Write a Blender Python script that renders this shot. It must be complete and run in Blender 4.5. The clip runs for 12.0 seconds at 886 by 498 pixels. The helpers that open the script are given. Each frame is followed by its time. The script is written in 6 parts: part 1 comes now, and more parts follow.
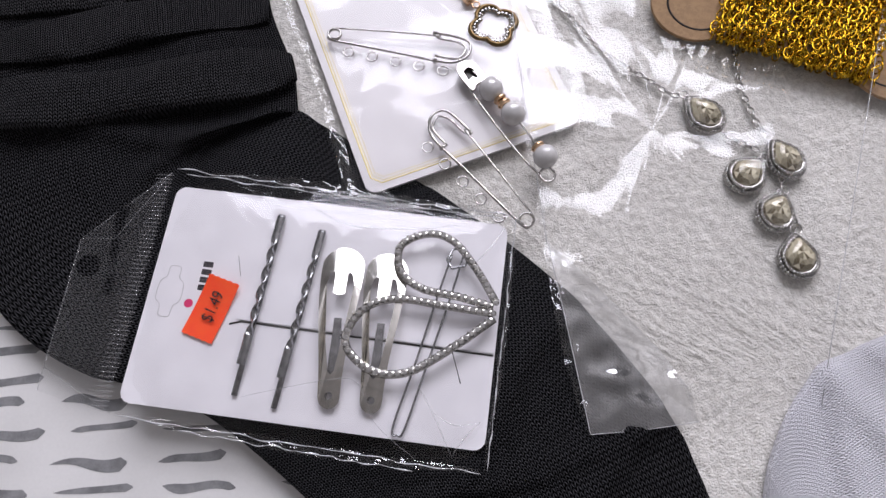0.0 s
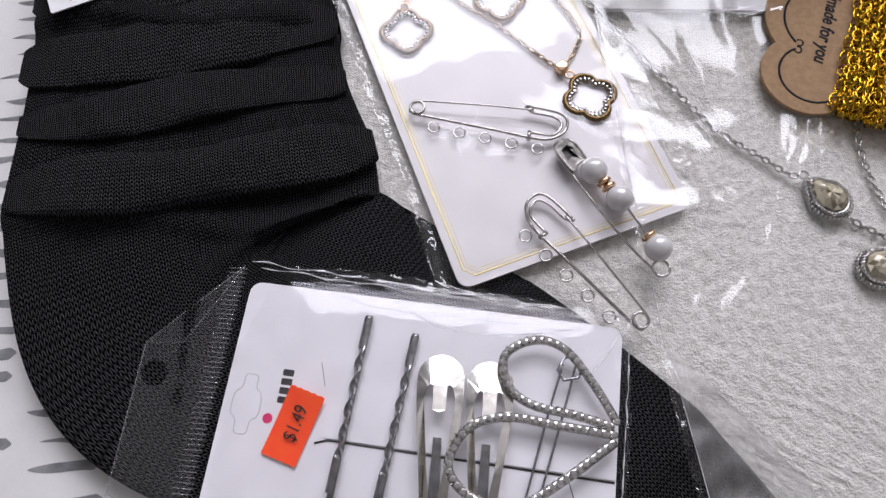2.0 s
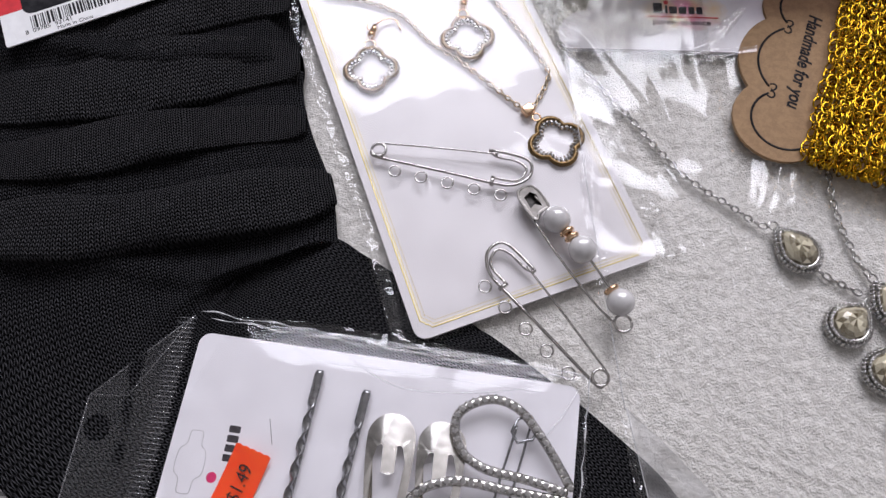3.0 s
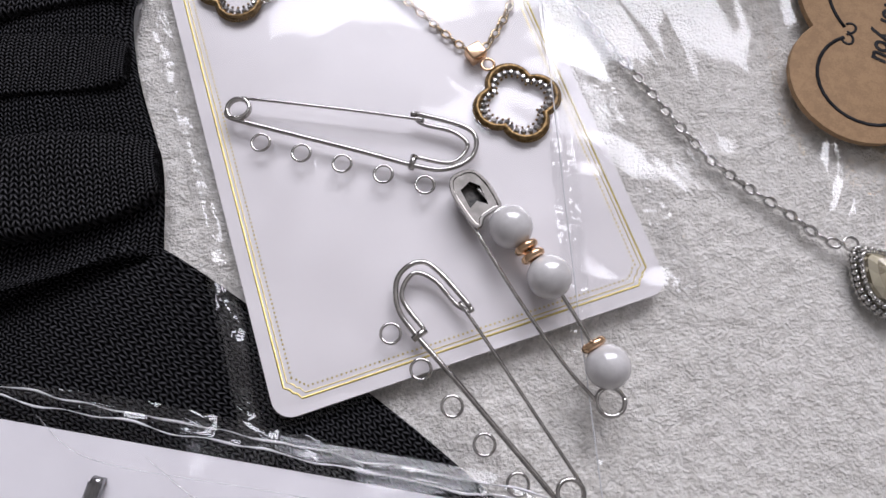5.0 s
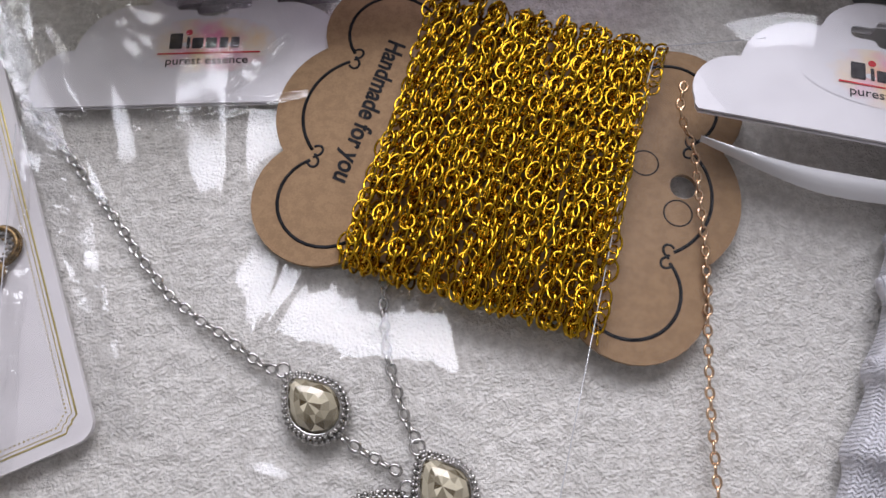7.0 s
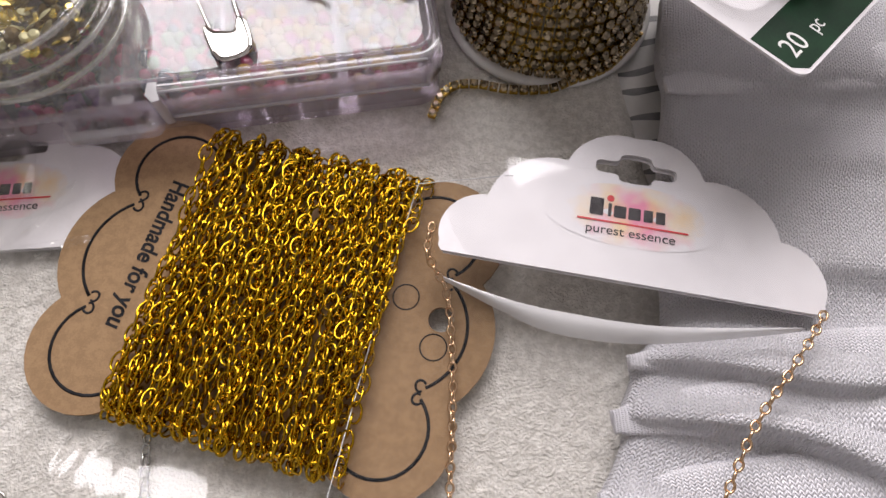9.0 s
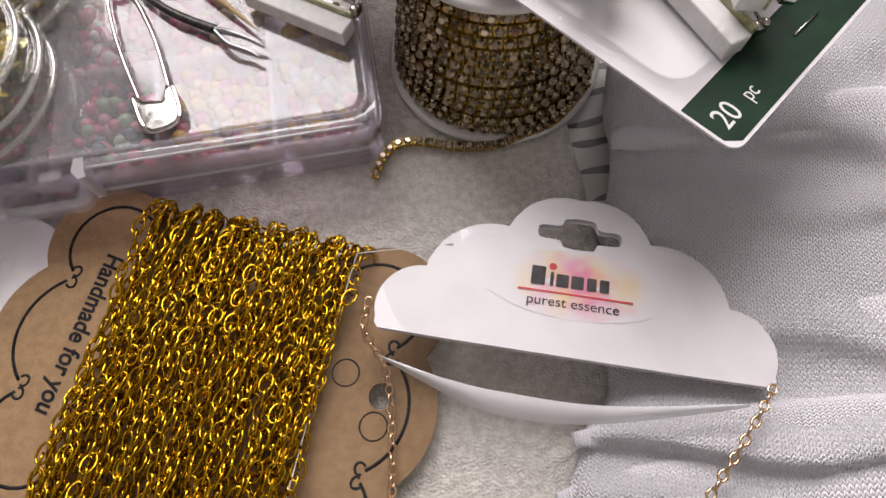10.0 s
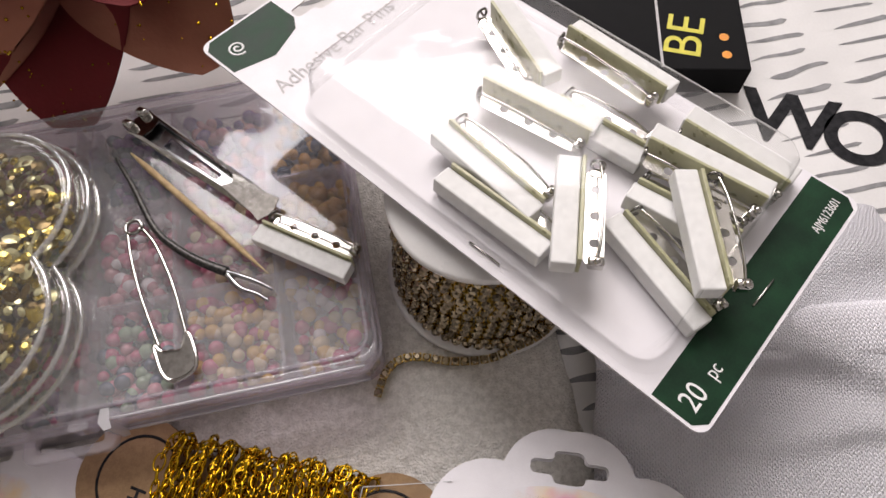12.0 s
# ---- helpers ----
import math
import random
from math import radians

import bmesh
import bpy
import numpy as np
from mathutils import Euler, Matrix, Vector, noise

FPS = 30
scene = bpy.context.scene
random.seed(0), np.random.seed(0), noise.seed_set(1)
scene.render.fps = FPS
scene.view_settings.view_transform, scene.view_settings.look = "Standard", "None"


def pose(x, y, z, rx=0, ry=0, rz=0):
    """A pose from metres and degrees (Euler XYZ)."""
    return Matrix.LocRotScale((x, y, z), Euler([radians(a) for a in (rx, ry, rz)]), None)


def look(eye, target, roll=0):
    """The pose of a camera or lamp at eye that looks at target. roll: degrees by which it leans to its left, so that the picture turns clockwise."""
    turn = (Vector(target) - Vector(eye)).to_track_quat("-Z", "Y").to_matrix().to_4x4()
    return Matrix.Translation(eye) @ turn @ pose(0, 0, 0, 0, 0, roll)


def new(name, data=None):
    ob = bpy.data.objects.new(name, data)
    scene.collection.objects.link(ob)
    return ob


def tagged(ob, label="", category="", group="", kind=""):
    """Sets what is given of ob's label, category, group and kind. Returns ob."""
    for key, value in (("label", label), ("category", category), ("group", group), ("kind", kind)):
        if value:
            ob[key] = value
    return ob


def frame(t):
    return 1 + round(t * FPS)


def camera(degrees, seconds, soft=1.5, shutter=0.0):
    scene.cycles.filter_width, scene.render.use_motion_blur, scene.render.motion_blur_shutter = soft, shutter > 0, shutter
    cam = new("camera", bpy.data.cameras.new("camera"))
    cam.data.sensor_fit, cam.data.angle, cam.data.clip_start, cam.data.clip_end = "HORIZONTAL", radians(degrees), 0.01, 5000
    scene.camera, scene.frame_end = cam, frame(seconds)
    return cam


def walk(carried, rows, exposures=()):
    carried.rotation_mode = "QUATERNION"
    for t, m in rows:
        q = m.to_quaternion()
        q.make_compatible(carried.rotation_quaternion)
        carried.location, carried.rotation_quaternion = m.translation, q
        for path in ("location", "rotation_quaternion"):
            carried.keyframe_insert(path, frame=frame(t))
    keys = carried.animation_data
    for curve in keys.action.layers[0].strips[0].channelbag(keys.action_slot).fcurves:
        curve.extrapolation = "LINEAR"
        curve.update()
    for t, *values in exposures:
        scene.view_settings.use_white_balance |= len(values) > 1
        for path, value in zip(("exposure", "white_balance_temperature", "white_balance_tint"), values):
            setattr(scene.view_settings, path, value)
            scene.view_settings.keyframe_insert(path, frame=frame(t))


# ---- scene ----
cam = camera(69.4, 12.0)
EXPOSURES = [(0.0, 0.0, 6500, 15), (7.0, 0.0, 6500, 14), (9.0, 0.26, 7200, 14), (12.0, 0.18, 7400, 14)]
PATH = [
    (0, (0.00005, -0.09000, 0.23162), (0.00005, -0.02773, 0.04156), -1.99),
    (0.5, (-0.03399, -0.07580, 0.19976), (-0.03575, -0.01273, 0.00997), -3.41),
    (1, (-0.04331, -0.07246, 0.19257), (-0.04476, -0.00924, 0.00282), -2.93),
    (1.5, (-0.04247, -0.07062, 0.20372), (-0.04298, -0.00620, 0.01438), -2.04),
    (2, (-0.03269, -0.05356, 0.21842), (-0.03370, 0.01348, 0.02999), -2.68),
    (2.5, (-0.02446, -0.04205, 0.22504), (-0.02515, 0.02573, 0.03688), -2.22),
    (2.7, (-0.02111, -0.04098, 0.22591), (-0.02249, 0.02697, 0.03781), -2.66),
    (4.3, (-0.00937, -0.00110, 0.13662), (-0.00748, 0.06000, -0.05381), 2.63),
    (4.5, (-0.00686, -0.00048, 0.13621), (-0.00540, 0.05976, -0.05449), 2.11),
    (5, (0.00559, 0.00186, 0.14171), (0.00701, 0.06227, -0.04895), 1.45),
    (5.5, (0.03461, 0.01196, 0.15279), (0.03661, 0.07306, -0.03764), 0.91),
    (6, (0.07038, 0.01973, 0.15882), (0.07442, 0.08201, -0.03119), 1.27),
    (6.5, (0.10637, 0.02147, 0.16037), (0.11062, 0.08641, -0.02875), -0.05),
    (7, (0.13546, 0.02026, 0.15631), (0.14169, 0.08657, -0.03227), 0.03),
    (7.2, (0.14389, 0.02317, 0.15562), (0.14971, 0.08900, -0.03315), -0.81),
    (8.8, (0.19249, 0.03601, 0.16911), (0.19966, 0.10833, -0.01721), -1.58),
    (9, (0.20134, 0.03932, 0.17323), (0.20819, 0.11219, -0.01290), -2.17),
    (9.5, (0.21641, 0.05172, 0.17516), (0.22309, 0.12519, -0.01074), -3.20),
    (10, (0.22057, 0.05522, 0.17379), (0.22715, 0.12990, -0.01163), -4.13),
    (10.5, (0.22110, 0.06139, 0.18200), (0.22863, 0.13717, -0.00293), -4.30),
    (11, (0.22546, 0.07862, 0.19464), (0.23269, 0.15744, 0.01097), -5.30),
    (11.5, (0.23416, 0.09391, 0.20760), (0.23972, 0.17616, 0.02539), -7.15),
    (12, (0.23352, 0.09919, 0.20947), (0.23953, 0.18572, 0.02926), -7.27),
]
walk(cam, [(t, look(eye, target, roll)) for t, eye, target, roll in PATH], EXPOSURES)

# ---- light ----
world = bpy.data.worlds.new("daylight")
scene.world = world
world.use_nodes = True
wn = world.node_tree
sky = wn.nodes.new("ShaderNodeTexSky")
sky.sky_type = "NISHITA"
sky.sun_disc = False
sky.sun_elevation = radians(38)
sky.sun_rotation = radians(20)
wn.links.new(sky.outputs["Color"], wn.nodes["Background"].inputs["Color"])
wn.nodes["Background"].inputs["Strength"].default_value = 0.12

WALL_N = 1.7          # inner face of the window wall
WIN = (-0.75, 1.45, 0.95, 2.80)   # the window's opening: x from, x to, z from, z to
lamp = bpy.data.lights.new("window_daylight", "AREA")
lamp.shape = "RECTANGLE"
lamp.size, lamp.size_y = WIN[1] - WIN[0], WIN[3] - WIN[2]
lamp.energy = 92.0
lamp.color = (0.965, 0.985, 1.07)
lamp_ob = new("window_daylight", lamp)
lamp_ob.matrix_world = look(((WIN[0] + WIN[1]) / 2, WALL_N + 0.06, (WIN[2] + WIN[3]) / 2), ((WIN[0] + WIN[1]) / 2, 0.0, (WIN[2] + WIN[3]) / 2))


# ---- materials ----
def nodes_of(name):
    m = bpy.data.materials.new(name)
    m.use_nodes = True
    nt = m.node_tree
    return m, nt, nt.nodes["Principled BSDF"]


def node(nt, kind, **kw):
    n = nt.nodes.new(kind)
    for key, value in kw.items():
        n.inputs[key.replace("_", " ")].default_value = value
    return n


def coords(nt, uv=False):
    return nt.nodes.new("ShaderNodeTexCoord").outputs["UV" if uv else "Object"]


def surf(name, c1, c2, scale=200.0, rough=0.5, metal=0.0, bump=0.1, bump_scale=1500.0, fine=0.25, depth=0.0002, rough_var=0.1, **extra):
    """A surface of two colours mixed at two scales, with relief."""
    m, nt, b = nodes_of(name)
    co = coords(nt)
    n1 = node(nt, "ShaderNodeTexNoise", Scale=scale, Detail=4.0)
    n2 = node(nt, "ShaderNodeTexNoise", Scale=bump_scale, Detail=3.0)
    for n in (n1, n2):
        nt.links.new(co, n.inputs["Vector"])
    add = nt.nodes.new("ShaderNodeMath")
    add.operation = "MULTIPLY_ADD"
    nt.links.new(n2.outputs["Fac"], add.inputs[0])
    add.inputs[1].default_value = fine
    nt.links.new(n1.outputs["Fac"], add.inputs[2])
    ramp = nt.nodes.new("ShaderNodeValToRGB")
    ramp.color_ramp.elements[0].position, ramp.color_ramp.elements[1].position = 0.35 + fine / 2, 0.65 + fine / 2
    ramp.color_ramp.elements[0].color, ramp.color_ramp.elements[1].color = (*c1, 1), (*c2, 1)
    nt.links.new(add.outputs[0], ramp.inputs["Fac"])
    nt.links.new(ramp.outputs["Color"], b.inputs["Base Color"])
    rr = nt.nodes.new("ShaderNodeMapRange")
    rr.inputs["To Min"].default_value, rr.inputs["To Max"].default_value = max(0.02, rough - rough_var), min(1.0, rough + rough_var)
    nt.links.new(n1.outputs["Fac"], rr.inputs["Value"])
    nt.links.new(rr.outputs["Result"], b.inputs["Roughness"])
    b.inputs["Metallic"].default_value = metal
    if bump:
        bp = node(nt, "ShaderNodeBump", Strength=bump, Distance=depth)
        nt.links.new(n2.outputs["Fac"], bp.inputs["Height"])
        nt.links.new(bp.outputs["Normal"], b.inputs["Normal"])
    for key, value in extra.items():
        b.inputs[key.replace("_", " ")].default_value = value
    return m


def film(name, wrinkle=0.5, scale=60.0, haze=0.0, tint=(1, 1, 1), rough=0.09, gloss=0.045, depth=0.002):
    """Clear plastic sheet: light passes straight through, gloss by Fresnel, a little haze."""
    m, nt, b = nodes_of(name)
    nt.nodes.remove(b)
    out = nt.nodes["Material Output"]
    co = coords(nt)
    n1 = node(nt, "ShaderNodeTexNoise", Scale=scale, Detail=2.5, Distortion=0.6)
    nt.links.new(co, n1.inputs["Vector"])
    bp = node(nt, "ShaderNodeBump", Strength=wrinkle, Distance=depth)
    nt.links.new(n1.outputs["Fac"], bp.inputs["Height"])
    lw = node(nt, "ShaderNodeLayerWeight", Blend=0.5)
    nt.links.new(bp.outputs["Normal"], lw.inputs["Normal"])
    pw = nt.nodes.new("ShaderNodeMath")
    pw.operation = "POWER"
    nt.links.new(lw.outputs["Facing"], pw.inputs[0])
    pw.inputs[1].default_value = 5.0
    fr = nt.nodes.new("ShaderNodeMath")
    fr.operation = "MULTIPLY_ADD"
    fr.use_clamp = True
    nt.links.new(pw.outputs[0], fr.inputs[0])
    fr.inputs[1].default_value, fr.inputs[2].default_value = 1.0 - gloss, gloss
    gl = node(nt, "ShaderNodeBsdfGlossy", Roughness=rough)
    nt.links.new(bp.outputs["Normal"], gl.inputs["Normal"])
    tr = nt.nodes.new("ShaderNodeBsdfTransparent")
    tr.inputs["Color"].default_value = (*tint, 1)
    df = nt.nodes.new("ShaderNodeBsdfDiffuse")
    df.inputs["Color"].default_value = (0.8, 0.8, 0.82, 1)
    mx = nt.nodes.new("ShaderNodeMixShader")
    mx.inputs["Fac"].default_value = haze
    nt.links.new(tr.outputs[0], mx.inputs[1])
    nt.links.new(df.outputs[0], mx.inputs[2])
    mix = nt.nodes.new("ShaderNodeMixShader")
    nt.links.new(fr.outputs[0], mix.inputs["Fac"])
    nt.links.new(mx.outputs[0], mix.inputs[1])
    nt.links.new(gl.outputs[0], mix.inputs[2])
    nt.links.new(mix.outputs[0], out.inputs["Surface"])
    return m


def knit(name, c1, c2, per_u, per_v, rough=0.95, strength=0.8, depth=0.0008, fuzz=0.3, spec=0.08, low=0.0, across=False, sheen=0.0):
    """V stitches along the mesh's UV: per_u columns and per_v rows for each unit of UV."""
    m, nt, b = nodes_of(name)
    sep = nt.nodes.new("ShaderNodeSeparateXYZ")
    nt.links.new(coords(nt, True), sep.inputs[0])

    def calc(op, a, c=None):
        n = nt.nodes.new("ShaderNodeMath")
        n.operation = op
        for k, v in enumerate((a, c)):
            if v is None:
                continue
            if isinstance(v, float):
                n.inputs[k].default_value = v
            else:
                nt.links.new(v, n.inputs[k])
        return n.outputs[0]

    wob = node(nt, "ShaderNodeTexNoise", Scale=140.0, Detail=3.0)
    nt.links.new(coords(nt), wob.inputs["Vector"])
    along, over = (1, 0) if across else (0, 1)
    u = calc("ADD", calc("MULTIPLY", sep.outputs[along], float(per_u)), calc("MULTIPLY", wob.outputs["Fac"], 1.1))
    fx = calc("ABSOLUTE", calc("SUBTRACT", calc("FRACT", u), 0.5))
    v = calc("ADD", calc("MULTIPLY", sep.outputs[over], float(per_v)), calc("MULTIPLY", fx, 1.6))
    v = calc("ADD", v, calc("MULTIPLY", wob.outputs["Fac"], 0.8))
    row = calc("SINE", calc("MULTIPLY", v, 6.2832))
    col = calc("SINE", calc("MULTIPLY", fx, 6.2832))
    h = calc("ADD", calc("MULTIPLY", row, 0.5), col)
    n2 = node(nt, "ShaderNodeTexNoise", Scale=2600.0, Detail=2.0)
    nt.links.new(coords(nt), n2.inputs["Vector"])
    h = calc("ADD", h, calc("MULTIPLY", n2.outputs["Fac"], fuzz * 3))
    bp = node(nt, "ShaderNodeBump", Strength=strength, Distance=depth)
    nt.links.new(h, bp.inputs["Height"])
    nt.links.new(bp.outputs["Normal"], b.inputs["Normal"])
    # base colour follows stitch height: shade between stitches painted in, crests lighter
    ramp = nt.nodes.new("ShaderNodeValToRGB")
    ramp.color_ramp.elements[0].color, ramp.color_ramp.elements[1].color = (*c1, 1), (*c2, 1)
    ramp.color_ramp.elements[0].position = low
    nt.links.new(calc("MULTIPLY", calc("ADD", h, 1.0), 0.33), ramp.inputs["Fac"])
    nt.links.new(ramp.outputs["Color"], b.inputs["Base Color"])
    b.inputs["Roughness"].default_value = rough
    b.inputs["Specular IOR Level"].default_value = spec
    b.inputs["Sheen Weight"].default_value = sheen
    return m


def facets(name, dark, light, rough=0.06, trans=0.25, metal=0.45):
    """Cut crystal: each facet gets a random tone, inner reflections put into the colour."""
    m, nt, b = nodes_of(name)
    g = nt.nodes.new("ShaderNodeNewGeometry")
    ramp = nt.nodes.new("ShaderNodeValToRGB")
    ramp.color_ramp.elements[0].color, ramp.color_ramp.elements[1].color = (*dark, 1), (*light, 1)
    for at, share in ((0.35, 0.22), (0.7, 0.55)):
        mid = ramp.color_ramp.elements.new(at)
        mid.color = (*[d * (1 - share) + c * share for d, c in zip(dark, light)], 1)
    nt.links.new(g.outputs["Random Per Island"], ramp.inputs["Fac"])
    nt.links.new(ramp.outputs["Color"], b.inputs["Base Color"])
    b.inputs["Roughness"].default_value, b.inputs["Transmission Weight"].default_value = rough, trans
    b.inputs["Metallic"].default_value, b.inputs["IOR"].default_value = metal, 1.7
    return m


M = dict(
    wall=surf("room_wall", (0.32, 0.31, 0.30), (0.38, 0.37, 0.36), 3, 0.9, bump=0.1, bump_scale=200),
    table=surf("table_wood", (0.22, 0.14, 0.08), (0.32, 0.21, 0.12), 20, 0.5),
    sheet=surf("white_printed_sheet", (0.66, 0.65, 0.64), (0.74, 0.73, 0.72), 30, 0.55, bump=0.05, bump_scale=900),
    stroke=surf("grey_print", (0.16, 0.16, 0.165), (0.27, 0.27, 0.275), 160, 0.6, bump=0.0),
    ink=surf("black_print", (0.012, 0.012, 0.014), (0.03, 0.03, 0.033), 300, 0.7, bump=0.0, Specular_IOR_Level=0.08),
    inkgrey=surf("dark_grey_print", (0.035, 0.03, 0.035), (0.07, 0.065, 0.07), 600, 0.7, bump=0.0, Specular_IOR_Level=0.1),
    fleece=surf("fleece_blanket", (0.62, 0.595, 0.55), (0.81, 0.785, 0.74), 420, 0.95, bump=0.9, bump_scale=1300, fine=0.6, depth=0.0011, Sheen_Weight=0.3),
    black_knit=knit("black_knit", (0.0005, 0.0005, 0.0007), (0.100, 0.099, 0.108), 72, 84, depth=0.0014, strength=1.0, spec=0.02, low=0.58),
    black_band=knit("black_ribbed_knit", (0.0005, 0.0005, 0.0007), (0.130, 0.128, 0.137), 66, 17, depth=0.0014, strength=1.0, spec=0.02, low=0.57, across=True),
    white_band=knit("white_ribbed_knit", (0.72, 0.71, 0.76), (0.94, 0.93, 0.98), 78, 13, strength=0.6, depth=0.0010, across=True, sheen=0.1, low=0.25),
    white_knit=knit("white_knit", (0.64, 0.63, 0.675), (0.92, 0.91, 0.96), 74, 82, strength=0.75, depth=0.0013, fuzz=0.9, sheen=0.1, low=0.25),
    card=surf("white_card", (0.74, 0.72, 0.75), (0.80, 0.78, 0.81), 90, 0.55, bump=0.25, bump_scale=1600, depth=0.0001),
    pearlcard=surf("pearly_card", (0.72, 0.69, 0.70), (0.79, 0.76, 0.77), 60, 0.32, bump=0.35, bump_scale=3200, depth=0.00008),
    edge=surf("card_edge", (0.45, 0.44, 0.45), (0.6, 0.58, 0.58), 500, 0.8, bump=0.0),
    goldfoil=surf("gold_foil", (0.58, 0.46, 0.13), (0.74, 0.61, 0.22), 700, 0.35, 0.75, bump=0.0),
    kraft=surf("kraft_paper", (0.27, 0.165, 0.085), (0.34, 0.215, 0.115), 420, 0.85, bump=0.3, bump_scale=2400, fine=0.6, depth=0.0001),
    gold=surf("bright_gold_chain", (0.41, 0.235, 0.010), (0.72, 0.445, 0.033), 900, 0.16, 1.0, bump=0.0),
    rosegold=surf("rose_gold", (0.70, 0.45, 0.27), (0.82, 0.58, 0.38), 900, 0.22, 1.0, bump=0.0),
    palegold=surf("pale_gold", (0.40, 0.31, 0.20), (0.60, 0.48, 0.33), 900, 0.2, 1.0, bump=0.0),
    antique=surf("antique_gold", (0.10, 0.066, 0.03), (0.32, 0.21, 0.10), 900, 0.42, 1.0, bump=0.3),
    dark_metal=surf("blackened_metal", (0.03, 0.03, 0.03), (0.08, 0.075, 0.07), 900, 0.4, 0.8, bump=0.0),
    steel=surf("polished_steel", (0.42, 0.405, 0.385), (0.58, 0.56, 0.535), 500, 0.10, 1.0, bump=0.05),
    satin=surf("satin_steel", (0.74, 0.72, 0.68), (0.86, 0.83, 0.78), 400, 0.18, 1.0, bump=0.05),
    gunmetal=surf("dark_steel", (0.28, 0.28, 0.29), (0.44, 0.44, 0.45), 500, 0.2, 1.0, bump=0.05),
    silver=surf("silver_chain", (0.38, 0.37, 0.35), (0.60, 0.585, 0.56), 700, 0.18, 1.0, bump=0.0),
    pearl=surf("pearl", (0.56, 0.545, 0.54), (0.66, 0.645, 0.64), 200, 0.16, 0.08, bump=0.0, Coat_Weight=0.6),
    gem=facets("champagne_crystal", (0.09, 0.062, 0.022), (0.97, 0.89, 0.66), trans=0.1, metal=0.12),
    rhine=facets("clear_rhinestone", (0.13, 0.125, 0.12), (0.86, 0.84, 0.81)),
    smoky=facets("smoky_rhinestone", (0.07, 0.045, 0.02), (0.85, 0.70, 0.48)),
    orange=surf("orange_label", (0.98, 0.055, 0.002), (1.0, 0.085, 0.004), 300, 0.6, bump=0.1, Emission_Strength=0.0),
    red=surf("red_print", (0.55, 0.02, 0.03), (0.68, 0.03, 0.04), 300, 0.5, bump=0.0),
    magenta=surf("pink_red_print", (0.62, 0.02, 0.12), (0.70, 0.03, 0.15), 300, 0.5, bump=0.0),
    film=film("clear_film", 0.35, 22, depth=0.003, gloss=0.048, rough=0.085),
    bagfilm=film("soft_glossy_film", 0.3, 20, depth=0.003, gloss=0.075, rough=0.10),
    crinkle=film("crinkled_film", 0.9, 110, haze=0.0, depth=0.003, gloss=0.085, rough=0.04),
    flap=film("double_film_flap", 0.35, 40, haze=0.012, depth=0.002, gloss=0.035),
    waves=film("wavy_glossy_film", 0.35, 18, depth=0.010, gloss=0.38, haze=0.07, rough=0.10),
    # mostly white diffuse: bright reflections on clear film put into its colour
    lip=film("folded_film_lip", 0.3, 60, haze=0.75, gloss=0.12),
    seal=film("heat_seal", 0.4, 400, haze=0.12),
    boxplastic=film("milky_clear_plastic", 0.15, 40, haze=0.20, tint=(0.96, 0.92, 0.97), gloss=0.07),
    lidplastic=film("frosted_lid_plastic", 0.12, 40, haze=0.20, tint=(0.96, 0.93, 0.97), gloss=0.075, rough=0.08),
    whiteedge=film("milky_plastic_edge", 0.1, 40, haze=0.45, tint=(0.96, 0.94, 0.98), gloss=0.12, rough=0.12),
    jar=film("clear_hard_plastic", 0.1, 30, haze=0.03, tint=(0.97, 0.97, 0.94), gloss=0.07, rough=0.05),
    jarrim=film("clear_plastic_rim", 0.05, 30, haze=0.22, tint=(0.97, 0.97, 0.95), gloss=0.2, rough=0.06),
    blister=film("clear_blister", 0.25, 50, haze=0.015, gloss=0.035, rough=0.06),
    green=surf("dark_green_print", (0.002, 0.021, 0.009), (0.005, 0.040, 0.016), 120, 0.5, bump=0.05, Specular_IOR_Level=0.2),
    foam=surf("white_foam", (0.72, 0.72, 0.71), (0.80, 0.80, 0.79), 400, 0.8, bump=0.2),
    tape=surf("yellowish_plastic", (0.50, 0.49, 0.27), (0.60, 0.59, 0.37), 300, 0.3, bump=0.05, Transmission_Weight=0.3),
    whiteplastic=surf("white_plastic", (0.70, 0.69, 0.68), (0.78, 0.77, 0.76), 60, 0.3, bump=0.02),
    paint_white=surf("white_print", (0.78, 0.78, 0.78), (0.84, 0.84, 0.84), 300, 0.5, bump=0.0),
    wood=surf("pale_wood", (0.42, 0.29, 0.15), (0.55, 0.40, 0.22), 500, 0.6, bump=0.2),
    blackbox=surf("black_carton", (0.002, 0.002, 0.0025), (0.005, 0.005, 0.006), 100, 0.75, bump=0.05, Specular_IOR_Level=0.15),
    yellow=surf("yellow_print", (0.55, 0.50, 0.02), (0.68, 0.60, 0.04), 300, 0.5, bump=0.0),
    amber=surf("orange_print", (0.75, 0.25, 0.01), (0.85, 0.32, 0.02), 300, 0.5, bump=0.0),
)


